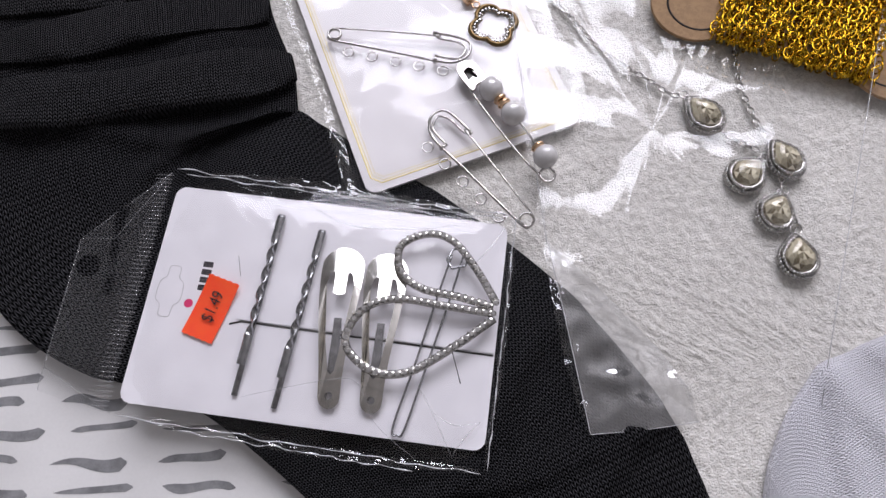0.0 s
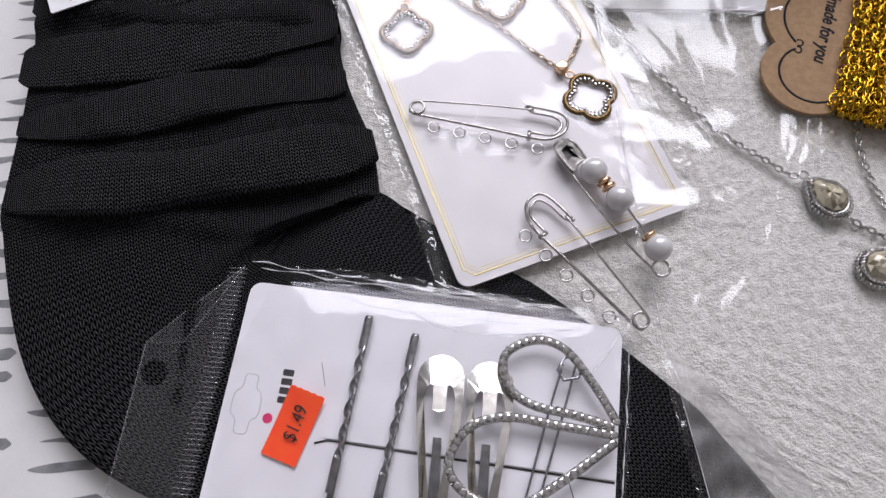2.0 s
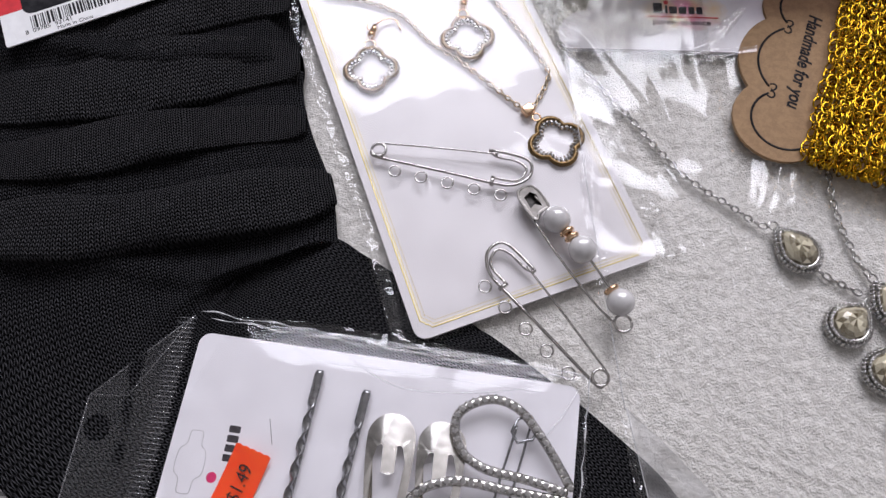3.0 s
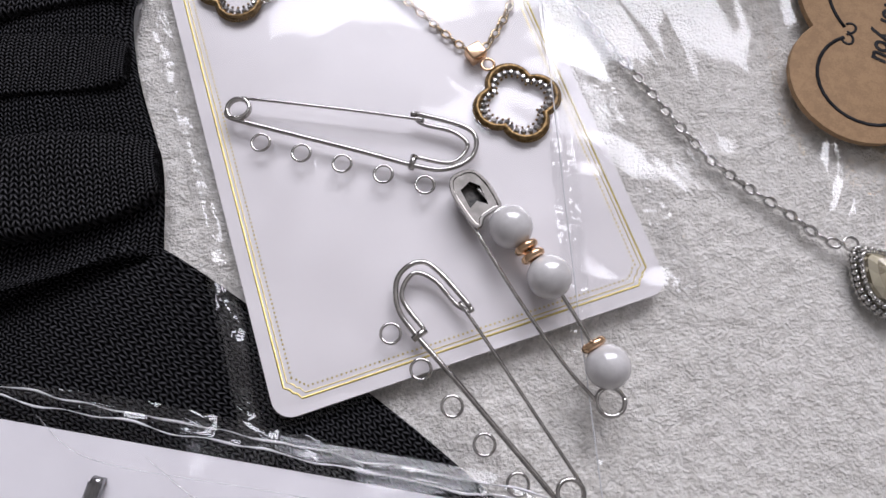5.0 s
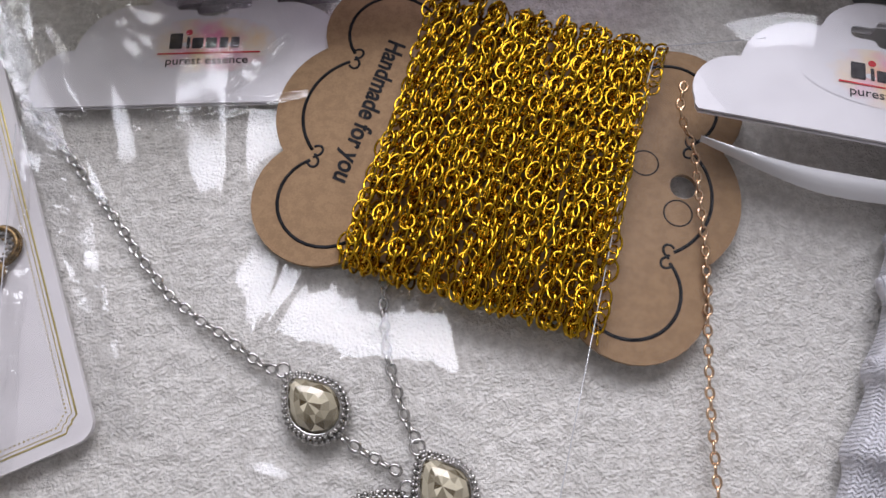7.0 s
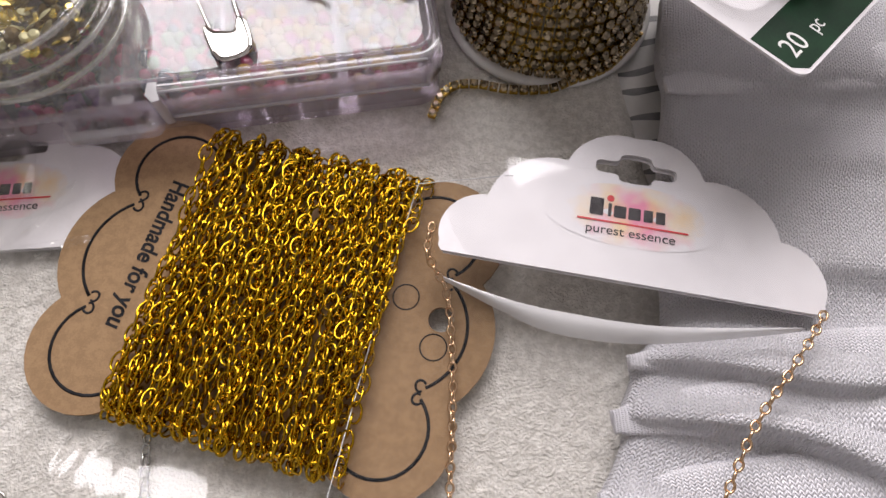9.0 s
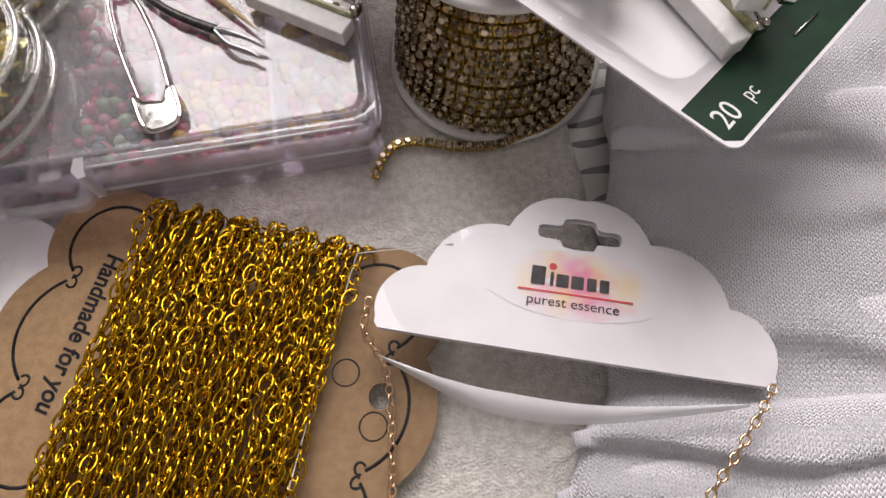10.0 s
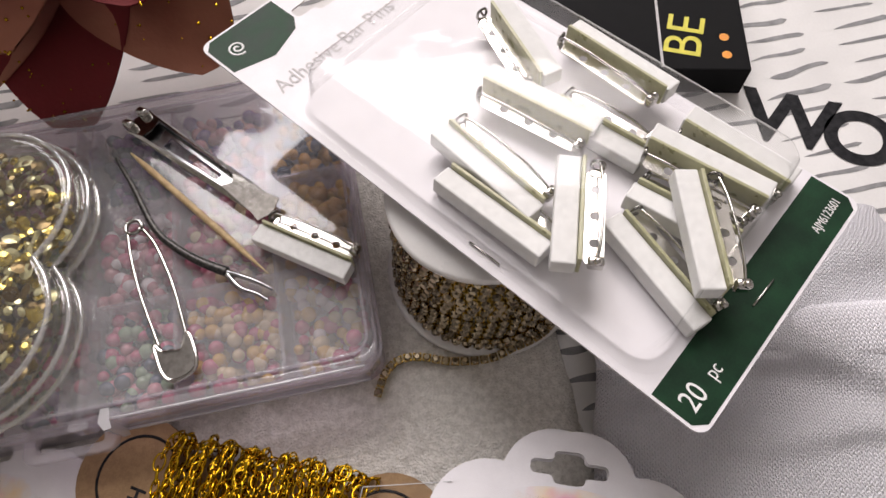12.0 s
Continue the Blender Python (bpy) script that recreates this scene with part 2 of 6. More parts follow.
def wash(name):
    """Pink and yellow watercolour that fades out into the white card."""
    m, nt, b = nodes_of(name)
    co = coords(nt)
    mp = nt.nodes.new("ShaderNodeMapping")
    mp.inputs["Location"].default_value, mp.inputs["Scale"].default_value = (-0.0008 * 55, -0.019 * 95, 0), (55, 95, 0)
    nt.links.new(co, mp.inputs["Vector"])
    dist = nt.nodes.new("ShaderNodeVectorMath")
    dist.operation = "LENGTH"
    nt.links.new(mp.outputs[0], dist.inputs[0])
    n1 = node(nt, "ShaderNodeTexNoise", Scale=170.0, Detail=4.0)
    n2 = node(nt, "ShaderNodeTexNoise", Scale=75.0, Detail=2.0)
    for n in (n1, n2):
        nt.links.new(co, n.inputs["Vector"])
    add = nt.nodes.new("ShaderNodeMath")
    add.operation = "MULTIPLY_ADD"
    nt.links.new(n1.outputs["Fac"], add.inputs[0])
    add.inputs[1].default_value = 1.1
    nt.links.new(dist.outputs["Value"], add.inputs[2])
    fade = nt.nodes.new("ShaderNodeMapRange")
    fade.inputs["From Min"].default_value, fade.inputs["From Max"].default_value = 0.85, 1.55
    fade.inputs["To Min"].default_value, fade.inputs["To Max"].default_value = 1.0, 0.0
    nt.links.new(add.outputs[0], fade.inputs["Value"])
    tint = nt.nodes.new("ShaderNodeValToRGB")
    tint.color_ramp.elements[0].position, tint.color_ramp.elements[1].position = 0.42, 0.56
    tint.color_ramp.elements[0].color, tint.color_ramp.elements[1].color = (0.82, 0.58, 0.30, 1), (0.80, 0.26, 0.40, 1)
    nt.links.new(n2.outputs["Fac"], tint.inputs["Fac"])
    mix = nt.nodes.new("ShaderNodeMix")
    mix.data_type = "RGBA"
    mix.inputs[6].default_value = (0.77, 0.75, 0.78, 1)
    nt.links.new(fade.outputs["Result"], mix.inputs[0])
    nt.links.new(tint.outputs["Color"], mix.inputs[7])
    nt.links.new(mix.outputs[2], b.inputs["Base Color"])
    b.inputs["Roughness"].default_value = 0.55
    return m


WASH = wash("watercolour_print")


# ---- helpers for shapes, in millimetres ----
MM = 0.001


def part(name, bm, material, parent, label="", smooth=True):
    """Links a bmesh (in mm) as one mesh under a thing or a part."""
    me = bpy.data.meshes.new(name)
    bmesh.ops.scale(bm, vec=(MM, MM, MM), verts=bm.verts)
    if smooth:
        for f in bm.faces:
            f.smooth = True
    elif material in (M["gem"], M["rhine"], M["smoky"]):
        bmesh.ops.split_edges(bm, edges=bm.edges)
    bm.to_mesh(me)
    bm.free()
    me.materials.append(material)
    ob = new(name, me)
    if parent is not None:
        ob.parent = parent
    if label:
        tagged(ob, label)
    return ob


def thing(name, label, category, x, y, z=0.0, turn=0.0, group="", kind=""):
    ob = new(name)
    ob.empty_display_size = 0.01
    ob.matrix_world = pose(x * MM, y * MM, z * MM, 0, 0, turn)
    return tagged(ob, label, category, group, kind)


def spline(pts, n=8, closed=False):
    """Catmull-Rom through control points."""
    P = [Vector((*p, 0)[:3]) for p in pts]
    k = len(P)
    out = []
    for i in range(k if closed else k - 1):
        if closed:
            a, b, c, d = P[(i - 1) % k], P[i], P[(i + 1) % k], P[(i + 2) % k]
        else:
            a, b, c, d = P[max(i - 1, 0)], P[i], P[i + 1], P[min(i + 2, k - 1)]
        for j in range(n):
            t = j / n
            out.append(0.5 * ((2 * b) + (c - a) * t + (2 * a - 5 * b + 4 * c - d) * t * t + (3 * b - a - 3 * c + d) * t ** 3))
    if not closed:
        out.append(P[-1])
    return out


def evenly(path, step):
    """Points and directions at even steps along a polyline."""
    out, left = [], 0.0
    for a, b in zip(path, path[1:]):
        d = (b - a).length
        while left <= d and d > 0:
            out.append((a.lerp(b, left / d), (b - a).normalized()))
            left += step
        left -= d
    return out


def tube(bm, path, r, seg=8, closed=False, flat=1.0, caps=True):
    """A round bar along a path; flat squeezes it in height."""
    path = [Vector((*p, 0)[:3]) for p in path]
    n = len(path)
    rings, up = [], Vector((0, 0, 1))
    for i, p in enumerate(path):
        a = path[(i - 1) % n] if closed or i else p
        b = path[(i + 1) % n] if closed or i < n - 1 else p
        t = (b - a).normalized()
        side = t.cross(up)
        if side.length < 0.05:
            side = t.cross(Vector((0, 1, 0)))
        side.normalize()
        top = side.cross(t)
        rr = r(i / max(1, n - 1)) if callable(r) else r
        rings.append([bm.verts.new(p + (side * math.cos(q) + top * math.sin(q) * flat) * rr) for q in (2 * math.pi * k / seg for k in range(seg))])
    for i in range(n if closed else n - 1):
        A, B = rings[i], rings[(i + 1) % n]
        for k in range(seg):
            bm.faces.new((A[k], A[(k + 1) % seg], B[(k + 1) % seg], B[k]))
    if caps and not closed:
        bm.faces.new(rings[0][::-1])
        bm.faces.new(rings[-1])
    return bm


def arc(p, q, h, n=10):
    """Points from p to before q on a circular arc that bulges h to the right of the way."""
    p, q = Vector(p[:2]), Vector(q[:2])
    c = (q - p).length
    if abs(h) < 1e-6:
        return [p]
    R = (c * c / 4 + h * h) / (2 * h)
    d = (q - p).normalized()
    nrm = Vector((d.y, -d.x))
    mid = (p + q) / 2 + nrm * (h - R)
    a0 = math.atan2(p.y - mid.y, p.x - mid.x)
    a1 = math.atan2(q.y - mid.y, q.x - mid.x)
    s = a1 - a0
    while s > math.pi * 2:
        s -= 2 * math.pi
    if h > 0:
        while s < 0:
            s += 2 * math.pi
    else:
        while s > 0:
            s -= 2 * math.pi
    return [mid + abs(R) * Vector((math.cos(a0 + s * k / n), math.sin(a0 + s * k / n))) for k in range(n)]


def rrect(w, h, r, n=5, cx=0.0, cy=0.0):
    out = []
    for sx, sy, a in ((1, 1, 0), (-1, 1, 90), (-1, -1, 180), (1, -1, 270)):
        for k in range(n + 1):
            q = radians(a + 90 * k / n)
            out.append(Vector((cx + sx * (w / 2 - r) + r * math.cos(q), cy + sy * (h / 2 - r) + r * math.sin(q))))
    return out


def circle(r, n=16, cx=0.0, cy=0.0):
    return [Vector((cx + r * math.cos(2 * math.pi * k / n), cy + r * math.sin(2 * math.pi * k / n))) for k in range(n)]


def plate(bm, outline, z0, z1, holes=(), lift=None):
    """A flat plate with holes; lift(x, y) bends it."""
    lift = lift or (lambda x, y: 0.0)
    loops = [outline, *holes]
    for z, flip in ((z1, False), (z0, True)):
        edges = []
        for loop in loops:
            vs = [bm.verts.new((p[0], p[1], z + lift(p[0], p[1]))) for p in loop]
            edges += [bm.edges.new((vs[i], vs[(i + 1) % len(vs)])) for i in range(len(vs))]
        got = bmesh.ops.triangle_fill(bm, edges=edges, use_beauty=True, use_dissolve=False, normal=(0, 0, -1 if flip else 1))
        faces = [g for g in got["geom"] if isinstance(g, bmesh.types.BMFace)]
        for f in faces:
            f.normal_update()
            if (f.normal.z < 0) != flip:
                f.normal_flip()
    for loop in loops:
        top = [bm.verts.new((p[0], p[1], z1 + lift(p[0], p[1]))) for p in loop]
        bot = [bm.verts.new((p[0], p[1], z0 + lift(p[0], p[1]))) for p in loop]
        for i in range(len(loop)):
            j = (i + 1) % len(loop)
            bm.faces.new((bot[i], bot[j], top[j], top[i]))
    return bm


def block(bm, w, d, h, m=None, bevel=0.0):
    got = bmesh.ops.create_cube(bm, size=1.0, matrix=(m or Matrix()) @ Matrix.Diagonal((w, d, h, 1)))
    if bevel:
        edges = list({e for v in got["verts"] for e in v.link_edges})
        bmesh.ops.bevel(bm, geom=edges, offset=bevel, segments=2, affect="EDGES", profile=0.5)
    return bm


def ball(bm, r, x=0.0, y=0.0, z=0.0, u=16, v=10, squash=1.0):
    bmesh.ops.create_uvsphere(bm, u_segments=u, v_segments=v, radius=r, matrix=Matrix.Translation((x, y, z)) @ Matrix.Diagonal((1, 1, squash, 1)))
    return bm


def lathe(bm, profile, seg=32, x=0.0, y=0.0):
    rings = [[bm.verts.new((x + r * math.cos(2 * math.pi * k / seg), y + r * math.sin(2 * math.pi * k / seg), z)) for k in range(seg)] for r, z in profile]
    for A, B in zip(rings, rings[1:]):
        for k in range(seg):
            bm.faces.new((A[k], A[(k + 1) % seg], B[(k + 1) % seg], B[k]))
    return bm


def links(bm, path, length, width, wire, step=None, seg=10, sides=5, jitter=0.0, tip=75.0, twist=0.0, seed=7):
    """A chain: oval links along a path, every second one on edge."""
    rng = random.Random(seed)
    for k, (p, t) in enumerate(evenly(path, step or length * 0.72)):
        side = t.cross(Vector((0, 0, 1)))
        if side.length < 0.1:
            side = Vector((1, 0, 0))
        side.normalize()
        top = side.cross(t)
        q = radians((tip if k % 2 else twist) + rng.uniform(-1, 1) * jitter * 40)
        s2 = side * math.cos(q) + top * math.sin(q)
        p = p + Vector((rng.uniform(-1, 1), rng.uniform(-1, 1), rng.uniform(-0.6, 0.6))) * jitter
        oval = [p + t * (math.cos(a) * (length / 2 - wire)) + s2 * (math.sin(a) * (width / 2 - wire)) for a in (2 * math.pi * i / seg for i in range(seg))]
        n2 = t.cross(s2)
        rings = []
        for i, o in enumerate(oval):
            d = (oval[(i + 1) % seg] - oval[i - 1]).normalized()
            r1 = d.cross(n2)
            rings.append([bm.verts.new(o + (r1 * math.cos(a) + n2 * math.sin(a)) * wire) for a in (2 * math.pi * j / sides for j in range(sides))])
        for i in range(seg):
            A, B = rings[i], rings[(i + 1) % seg]
            for j in range(sides):
                bm.faces.new((A[j], A[(j + 1) % sides], B[(j + 1) % sides], B[j]))
    return bm


def lettering(name, text, size, material, parent, x, y, z, turn=0.0, align="CENTER", shear=0.0, squeeze=1.0, label="", bold=0.0):
    """Raised print in the built-in font, as a mesh."""
    cu = bpy.data.curves.new(name, "FONT")
    cu.body, cu.size, cu.align_x, cu.align_y, cu.shear = text, size * MM, align, "CENTER", shear
    cu.extrude, cu.offset = 0.00003, bold * MM
    tmp = bpy.data.objects.new(name, cu)
    scene.collection.objects.link(tmp)
    me = bpy.data.meshes.new_from_object(tmp.evaluated_get(bpy.context.evaluated_depsgraph_get()))
    bpy.data.objects.remove(tmp)
    me.materials.clear()
    me.materials.append(material)
    ob = new(name, me)
    ob.parent = parent
    ob.matrix_basis = pose(x * MM, y * MM, z * MM, 0, 0, turn) @ Matrix.Diagonal((squeeze, 1, 1, 1))
    return tagged(ob, label) if label else ob


def loft(spine, half, height, folds=(), nu=70, nv=40, lumps=1.0, seed=1, press=None):
    """A soft flat tube along a spine: half(s) its half width, height(s), folds of (s, rise, width, slant, edge): a roll across it."""
    bm = bmesh.new()
    uvl = bm.loops.layers.uv.new("UVMap")
    path = [p for p, _ in evenly(spline(spine, 30), 1.0)]
    L = len(path) - 1
    grid = []
    for i in range(nu + 1):
        s = i / nu
        k = s * L
        a, b = path[int(min(k, L - 1))], path[int(min(k, L - 1)) + 1]
        p = a.lerp(b, k - int(min(k, L - 1)))
        k0, k1 = max(0, int(k) - 12), min(L, int(k) + 12)
        t = (path[k1] - path[k0]).normalized()
        side = Vector((t.y, -t.x, 0))
        row = []
        for j in range(2 * nv):
            q = 2 * math.pi * j / (2 * nv)
            c, sn = math.cos(q), math.sin(q)
            v = math.copysign(abs(c) ** 0.75, c)
            w, h = half(s), height(s)
            z = math.copysign(abs(sn) ** 0.55, sn)
            rise, wide = 0.0, 0.0
            if sn > -0.2:
                for fs, fr, fw, slant, edge in folds:
                    d = (s - fs - slant * v - 0.006 * math.sin(5 * v + fs * 40)) / fw
                    g = math.exp(-d * d) if d < 0 else math.exp(-(d * edge) ** 2)
                    rise += fr * g
                    wide += abs(fr) * 0.22 * g
            pos = p + side * (v * (w + wide))
            n = noise.noise(Vector((pos.x * 0.03, pos.y * 0.03, seed))) * 1.6 + noise.noise(Vector((pos.x * 0.09, pos.y * 0.09, seed + 5))) * 0.8
            zz = h * (0.5 + 0.5 * z) + (rise + n * lumps) * max(0.0, z) * max(0.0, sn) ** 0.3
            if press:
                zz = min(zz, press(pos.x, pos.y))
            row.append((bm.verts.new((pos.x, pos.y, zz)), v, s))
        grid.append(row)
    for i in range(nu):
        for j in range(2 * nv):
            quad = (grid[i][j], grid[i][(j + 1) % (2 * nv)], grid[i + 1][(j + 1) % (2 * nv)], grid[i + 1][j])
            f = bm.faces.new([g[0] for g in quad])
            for lp, g in zip(f.loops, quad):
                lp[uvl].uv = (g[1] * 0.5 + 0.5, g[2] * L / 115.0)
    for row, flip in ((grid[0], False), (grid[-1], True)):
        ring = [g[0] for g in row]
        bm.faces.new(ring[::-1] if not flip else ring)
    bmesh.ops.recalc_face_normals(bm, faces=bm.faces)
    return bm


def sheet_film(bm, outline, z, amp=0.6, cell=4.0, seed=3, lift=None):
    """A crinkled film sheet that fills a convex outline."""
    c = sum((Vector(p[:2]) for p in outline), Vector((0, 0))) / len(outline)
    n = 14
    dense = []
    for a, b in zip(outline, outline[1:] + outline[:1]):
        a, b = Vector(a[:2]), Vector(b[:2])
        m = max(1, int((b - a).length / cell))
        dense += [a.lerp(b, k / m) for k in range(m)]
    rings = []
    for k in range(n):
        f = (k + 1) / n
        ring = []
        for p in dense:
            q = c.lerp(p, f)
            h = noise.noise(Vector((q.x * 0.05, q.y * 0.05, seed))) + 0.5 * noise.noise(Vector((q.x * 0.16, q.y * 0.16, seed)))
            ring.append(bm.verts.new((q.x, q.y, z + amp * h + (lift(q.x, q.y) if lift else 0))))
        rings.append(ring)
    mid = bm.verts.new((c.x, c.y, z + (lift(c.x, c.y) if lift else 0)))
    m = len(dense)
    for i in range(m):
        bm.faces.new((mid, rings[0][i], rings[0][(i + 1) % m]))
    for A, B in zip(rings, rings[1:]):
        for i in range(m):
            bm.faces.new((A[i], B[i], B[(i + 1) % m], A[(i + 1) % m]))
    return bm


# ---- the room round the table ----
def slab(name, x0, x1, y0, y1, z0, z1, material, label):
    bm = bmesh.new()
    block(bm, (x1 - x0) * 1000, (y1 - y0) * 1000, (z1 - z0) * 1000, Matrix.Translation(((x0 + x1) * 500, (y0 + y1) * 500, (z0 + z1) * 500)))
    ob = part(name, bm, material, None, smooth=False)
    return tagged(ob, label, "room", kind="structure")


slab("wall_south", -1.9, 1.9, -2.1, -2.0, -0.75, 3.0, M["wall"], "plain warm grey painted wall behind the table")
slab("wall_west", -2.0, -1.9, -2.1, 1.8, -0.75, 3.0, M["wall"], "plain warm grey painted side wall")
slab("wall_east", 1.9, 2.0, -2.1, 1.8, -0.75, 3.0, M["wall"], "plain warm grey painted side wall")
slab("wall_north", -1.9, WIN[0], WALL_N, WALL_N + 0.1, -0.75, 3.0, M["wall"], "plain wall beside the window opening")
slab("wall_north", WIN[1], 1.9, WALL_N, WALL_N + 0.1, -0.75, 3.0, M["wall"], "plain wall beside the window opening")
slab("wall_north", WIN[0], WIN[1], WALL_N, WALL_N + 0.1, -0.75, WIN[2], M["wall"], "plain wall below the window opening")
slab("wall_north", WIN[0], WIN[1], WALL_N, WALL_N + 0.1, WIN[3], 3.0, M["wall"], "plain wall above the window opening")
slab("ceiling", -2.0, 2.0, -2.1, 1.8, 3.0, 3.1, M["wall"], "plain painted ceiling over the table")
slab("floor", -2.0, 2.0, -2.1, 1.8, -0.85, -0.75, M["table"], "plain dark wooden floor under the table")
slab("table_top", -0.7, 0.9, -0.5, 0.8, -0.04, -0.0035, M["table"], "brown wooden table top under the printed sheet")

# ---- white sheet printed with grey brush strokes ----
sheet = thing("printed_sheet", "white sheet printed with grey brush strokes on the table", "tablecloth", 0, 0, -3.0)
bm = bmesh.new()
plate(bm, rrect(1100, 850, 8, cx=110, cy=80), -0.4, 0.0)
part("paper", bm, M["sheet"], sheet, smooth=False)


def stroke(bm, x, y, w, h, rng, turn=0.0):
    """A tapering brush stroke."""
    n = 12
    a1, a2, b1, wob = rng.uniform(0.15, 0.5), rng.uniform(0.5, 1.0), rng.uniform(-0.3, 0.3), rng.uniform(-0.35, 0.35)
    top, bot = [], []
    for k in range(n + 1):
        t = k / n
        prof = min(1.0, (t / a1) ** 0.7 if t < a1 else 1.0) * min(1.0, ((1 - t) / 0.08 + 0.15) if t > 0.92 else 1.0)
        mid = wob * math.sin(t * 6.3) * h + b1 * h * t
        th = h * 0.5 * prof * (1 - 0.3 * a2 * math.sin(t * 3.1 + wob * 4)) + 0.05
        px, py = (t - 0.5) * w, mid
        c, s = math.cos(turn), math.sin(turn)
        top.append((x + c * px - s * (py + th), y + s * px + c * (py + th)))
        bot.append((x + c * px - s * (py - th), y + s * px + c * (py - th)))
    A = [bm.verts.new((*p, 0.12)) for p in top]
    B = [bm.verts.new((*p, 0.12)) for p in bot]
    for k in range(n):
        bm.faces.new((B[k], B[k + 1], A[k + 1], A[k]))


rng = random.Random(11)
bm = bmesh.new()
for col in range(-12, 20):
    for row in range(-24, 56):
        x, y = -163 + col * 37 + rng.uniform(-3, 3) + (row % 2) * 4, -86 + row * 9.6 + rng.uniform(-1.2, 1.2)
        if -430 < x < 640 and -330 < y < 480 and not (-50 < x < 240 and -45 < y < 260) and not (30 < x < 240 and y < 0):
            turn = radians(rng.uniform(-4, 6))
            stroke(bm, x, y, rng.uniform(23, 29), rng.uniform(2.4, 4.2) * (0.65 if x > 300 else 1.0), rng, turn)
tagged(part("brush_print", bm, M["stroke"], sheet, "grey printed brush strokes", smooth=False), kind="stuff")
lettering("letter", "W", 34, M["ink"], sheet, 384, 227, 0.3, -27, label="large black printed letter", bold=0.9)
lettering("letter", "O", 34, M["ink"], sheet, 406, 213, 0.3, -27, label="large black printed letter", bold=0.9)

# ---- fleece blanket ----
bm = bmesh.new()
nx, ny, st = 348, 414, 1.0
rows = []
for j in range(ny + 1):
    row = []
    for i in range(nx + 1):
        x, y = i * st, j * st
        ex = min(i, nx - i, j, ny - j) * st
        v = Vector((x, y, 0))
        h = 0.6 * noise.noise(Vector((x * 0.44 + y * 0.10, y * 0.44 - x * 0.16, 0))) + 0.45 * noise.noise(Vector((x * 0.18, y * 0.22, 5))) + 0.5 * noise.noise(v * 0.03)
        edge = 2.6 * (1 - min(1.0, ex / 5.0)) ** 2
        left = -75 + 95 * max(0.0, min(1.0, (155 - y) / 80)) ** 2
        row.append(bm.verts.new((left + x * (273 - left) / 348 + 1.5 * noise.noise(Vector((0, y * 0.05, 4))), y - 135, h - 0.3 - edge)))
    rows.append(row)
for A, B in zip(rows, rows[1:]):
    for i in range(nx):
        bm.faces.new((A[i], A[i + 1], B[i + 1], B[i]))
blanket = part("blanket", bm, M["fleece"], None)
blanket.location.z = 0
tagged(blanket, "white and grey soft fleece blanket spread over the printed sheet", "blanket")

# ---- socks ----
def bump01(s, a, b):
    t = max(0.0, min(1.0, (s - a) / (b - a)))
    return t * t * (3 - 2 * t)


def under_card(x, y):
    """The two cards press the knit flat where they lie on it."""
    a = radians(18.6)
    dx, dy = x + 28, y - 7.5
    u, v = dx * math.cos(a) + dy * math.sin(a), dy * math.cos(a) - dx * math.sin(a)
    h = radians(-9.4)
    ex, ey = x + 43.8, y + 38.7
    p, q = abs(ex * math.cos(h) + ey * math.sin(h)), abs(ey * math.cos(h) - ex * math.sin(h))
    return min(2.3 + 1.1 * max(0.0, -9 - u, -3.5 - v), 10.0 + 1.2 * max(0.0, p - 66, q - 43))


black_sock = thing("black_sock", "black knitted cotton sock with slouched ankle folds", "sock", 0, 0, -0.6, group="black socks")
folds = [(0.05, 4.5, 0.02, 0.008, 1.0), (0.13, 5.0, 0.022, -0.016, 1.6), (0.205, 4.5, 0.02, -0.02, 2.2), (0.40, 3.5, 0.02, -0.05, 2.0), (0.455, 2.6, 0.014, 0.05, 1.6), (0.50, 2.2, 0.012, 0.07, 1.8), (0.80, 2.8, 0.018, 0.03, 2.0), (0.835, 3.0, 0.014, -0.03, 2.0), (0.87, 2.8, 0.014, 0.02, 2.2)]
bm = loft([(-140, 215), (-137, 150), (-133, 95), (-126, 50), (-113, 8), (-72, -13), (-30, -42), (8, -78), (30, -118), (34, -170)],
          lambda s: 57 + 4 * (1 - bump01(s, 0.35, 0.5)) + 7 * math.exp(-((s - 0.36) / 0.07) ** 2) + 6 * math.exp(-((s - 0.47) / 0.07) ** 2) - 10 * bump01(s, 0.9, 1.0), lambda s: 9.5 - 2.5 * bump01(s, 0.5, 0.7), folds, nu=340, nv=90, lumps=0.7, seed=2, press=under_card)
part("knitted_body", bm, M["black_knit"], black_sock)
for pts, half, high, z in (([(-191, 46), (-172, 48), (-140, 48), (-105, 53), (-80, 58), (-57, 63)], 12.5, 11.0, 7.0), ([(-193, 76), (-165, 77), (-130, 84), (-100, 89), (-69, 91)], 10.5, 6.5, 7.0),
                           ([(-197, 103), (-165, 104), (-125, 112), (-95, 117), (-73, 118)], 15.0, 6.0, 7.4), ([(-198, 136), (-160, 138), (-115, 147), (-79, 150)], 15.0, 5.5, 7.4)):
    bm = loft(pts, lambda s, h=half: h * max(0.02, math.sin(math.pi * (0.005 + 0.99 * s))) ** 0.22 * (1 + 0.12 * math.sin(9 * s + h)), lambda s, h=high: h * max(0.1, math.sin(math.pi * (0.01 + 0.98 * s))) ** 0.3 * (1 + 0.15 * math.sin(13 * s + h)), (), nu=140, nv=28, lumps=1.7, seed=half + z)
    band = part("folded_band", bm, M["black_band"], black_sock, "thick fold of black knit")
    band.location.z = z * MM

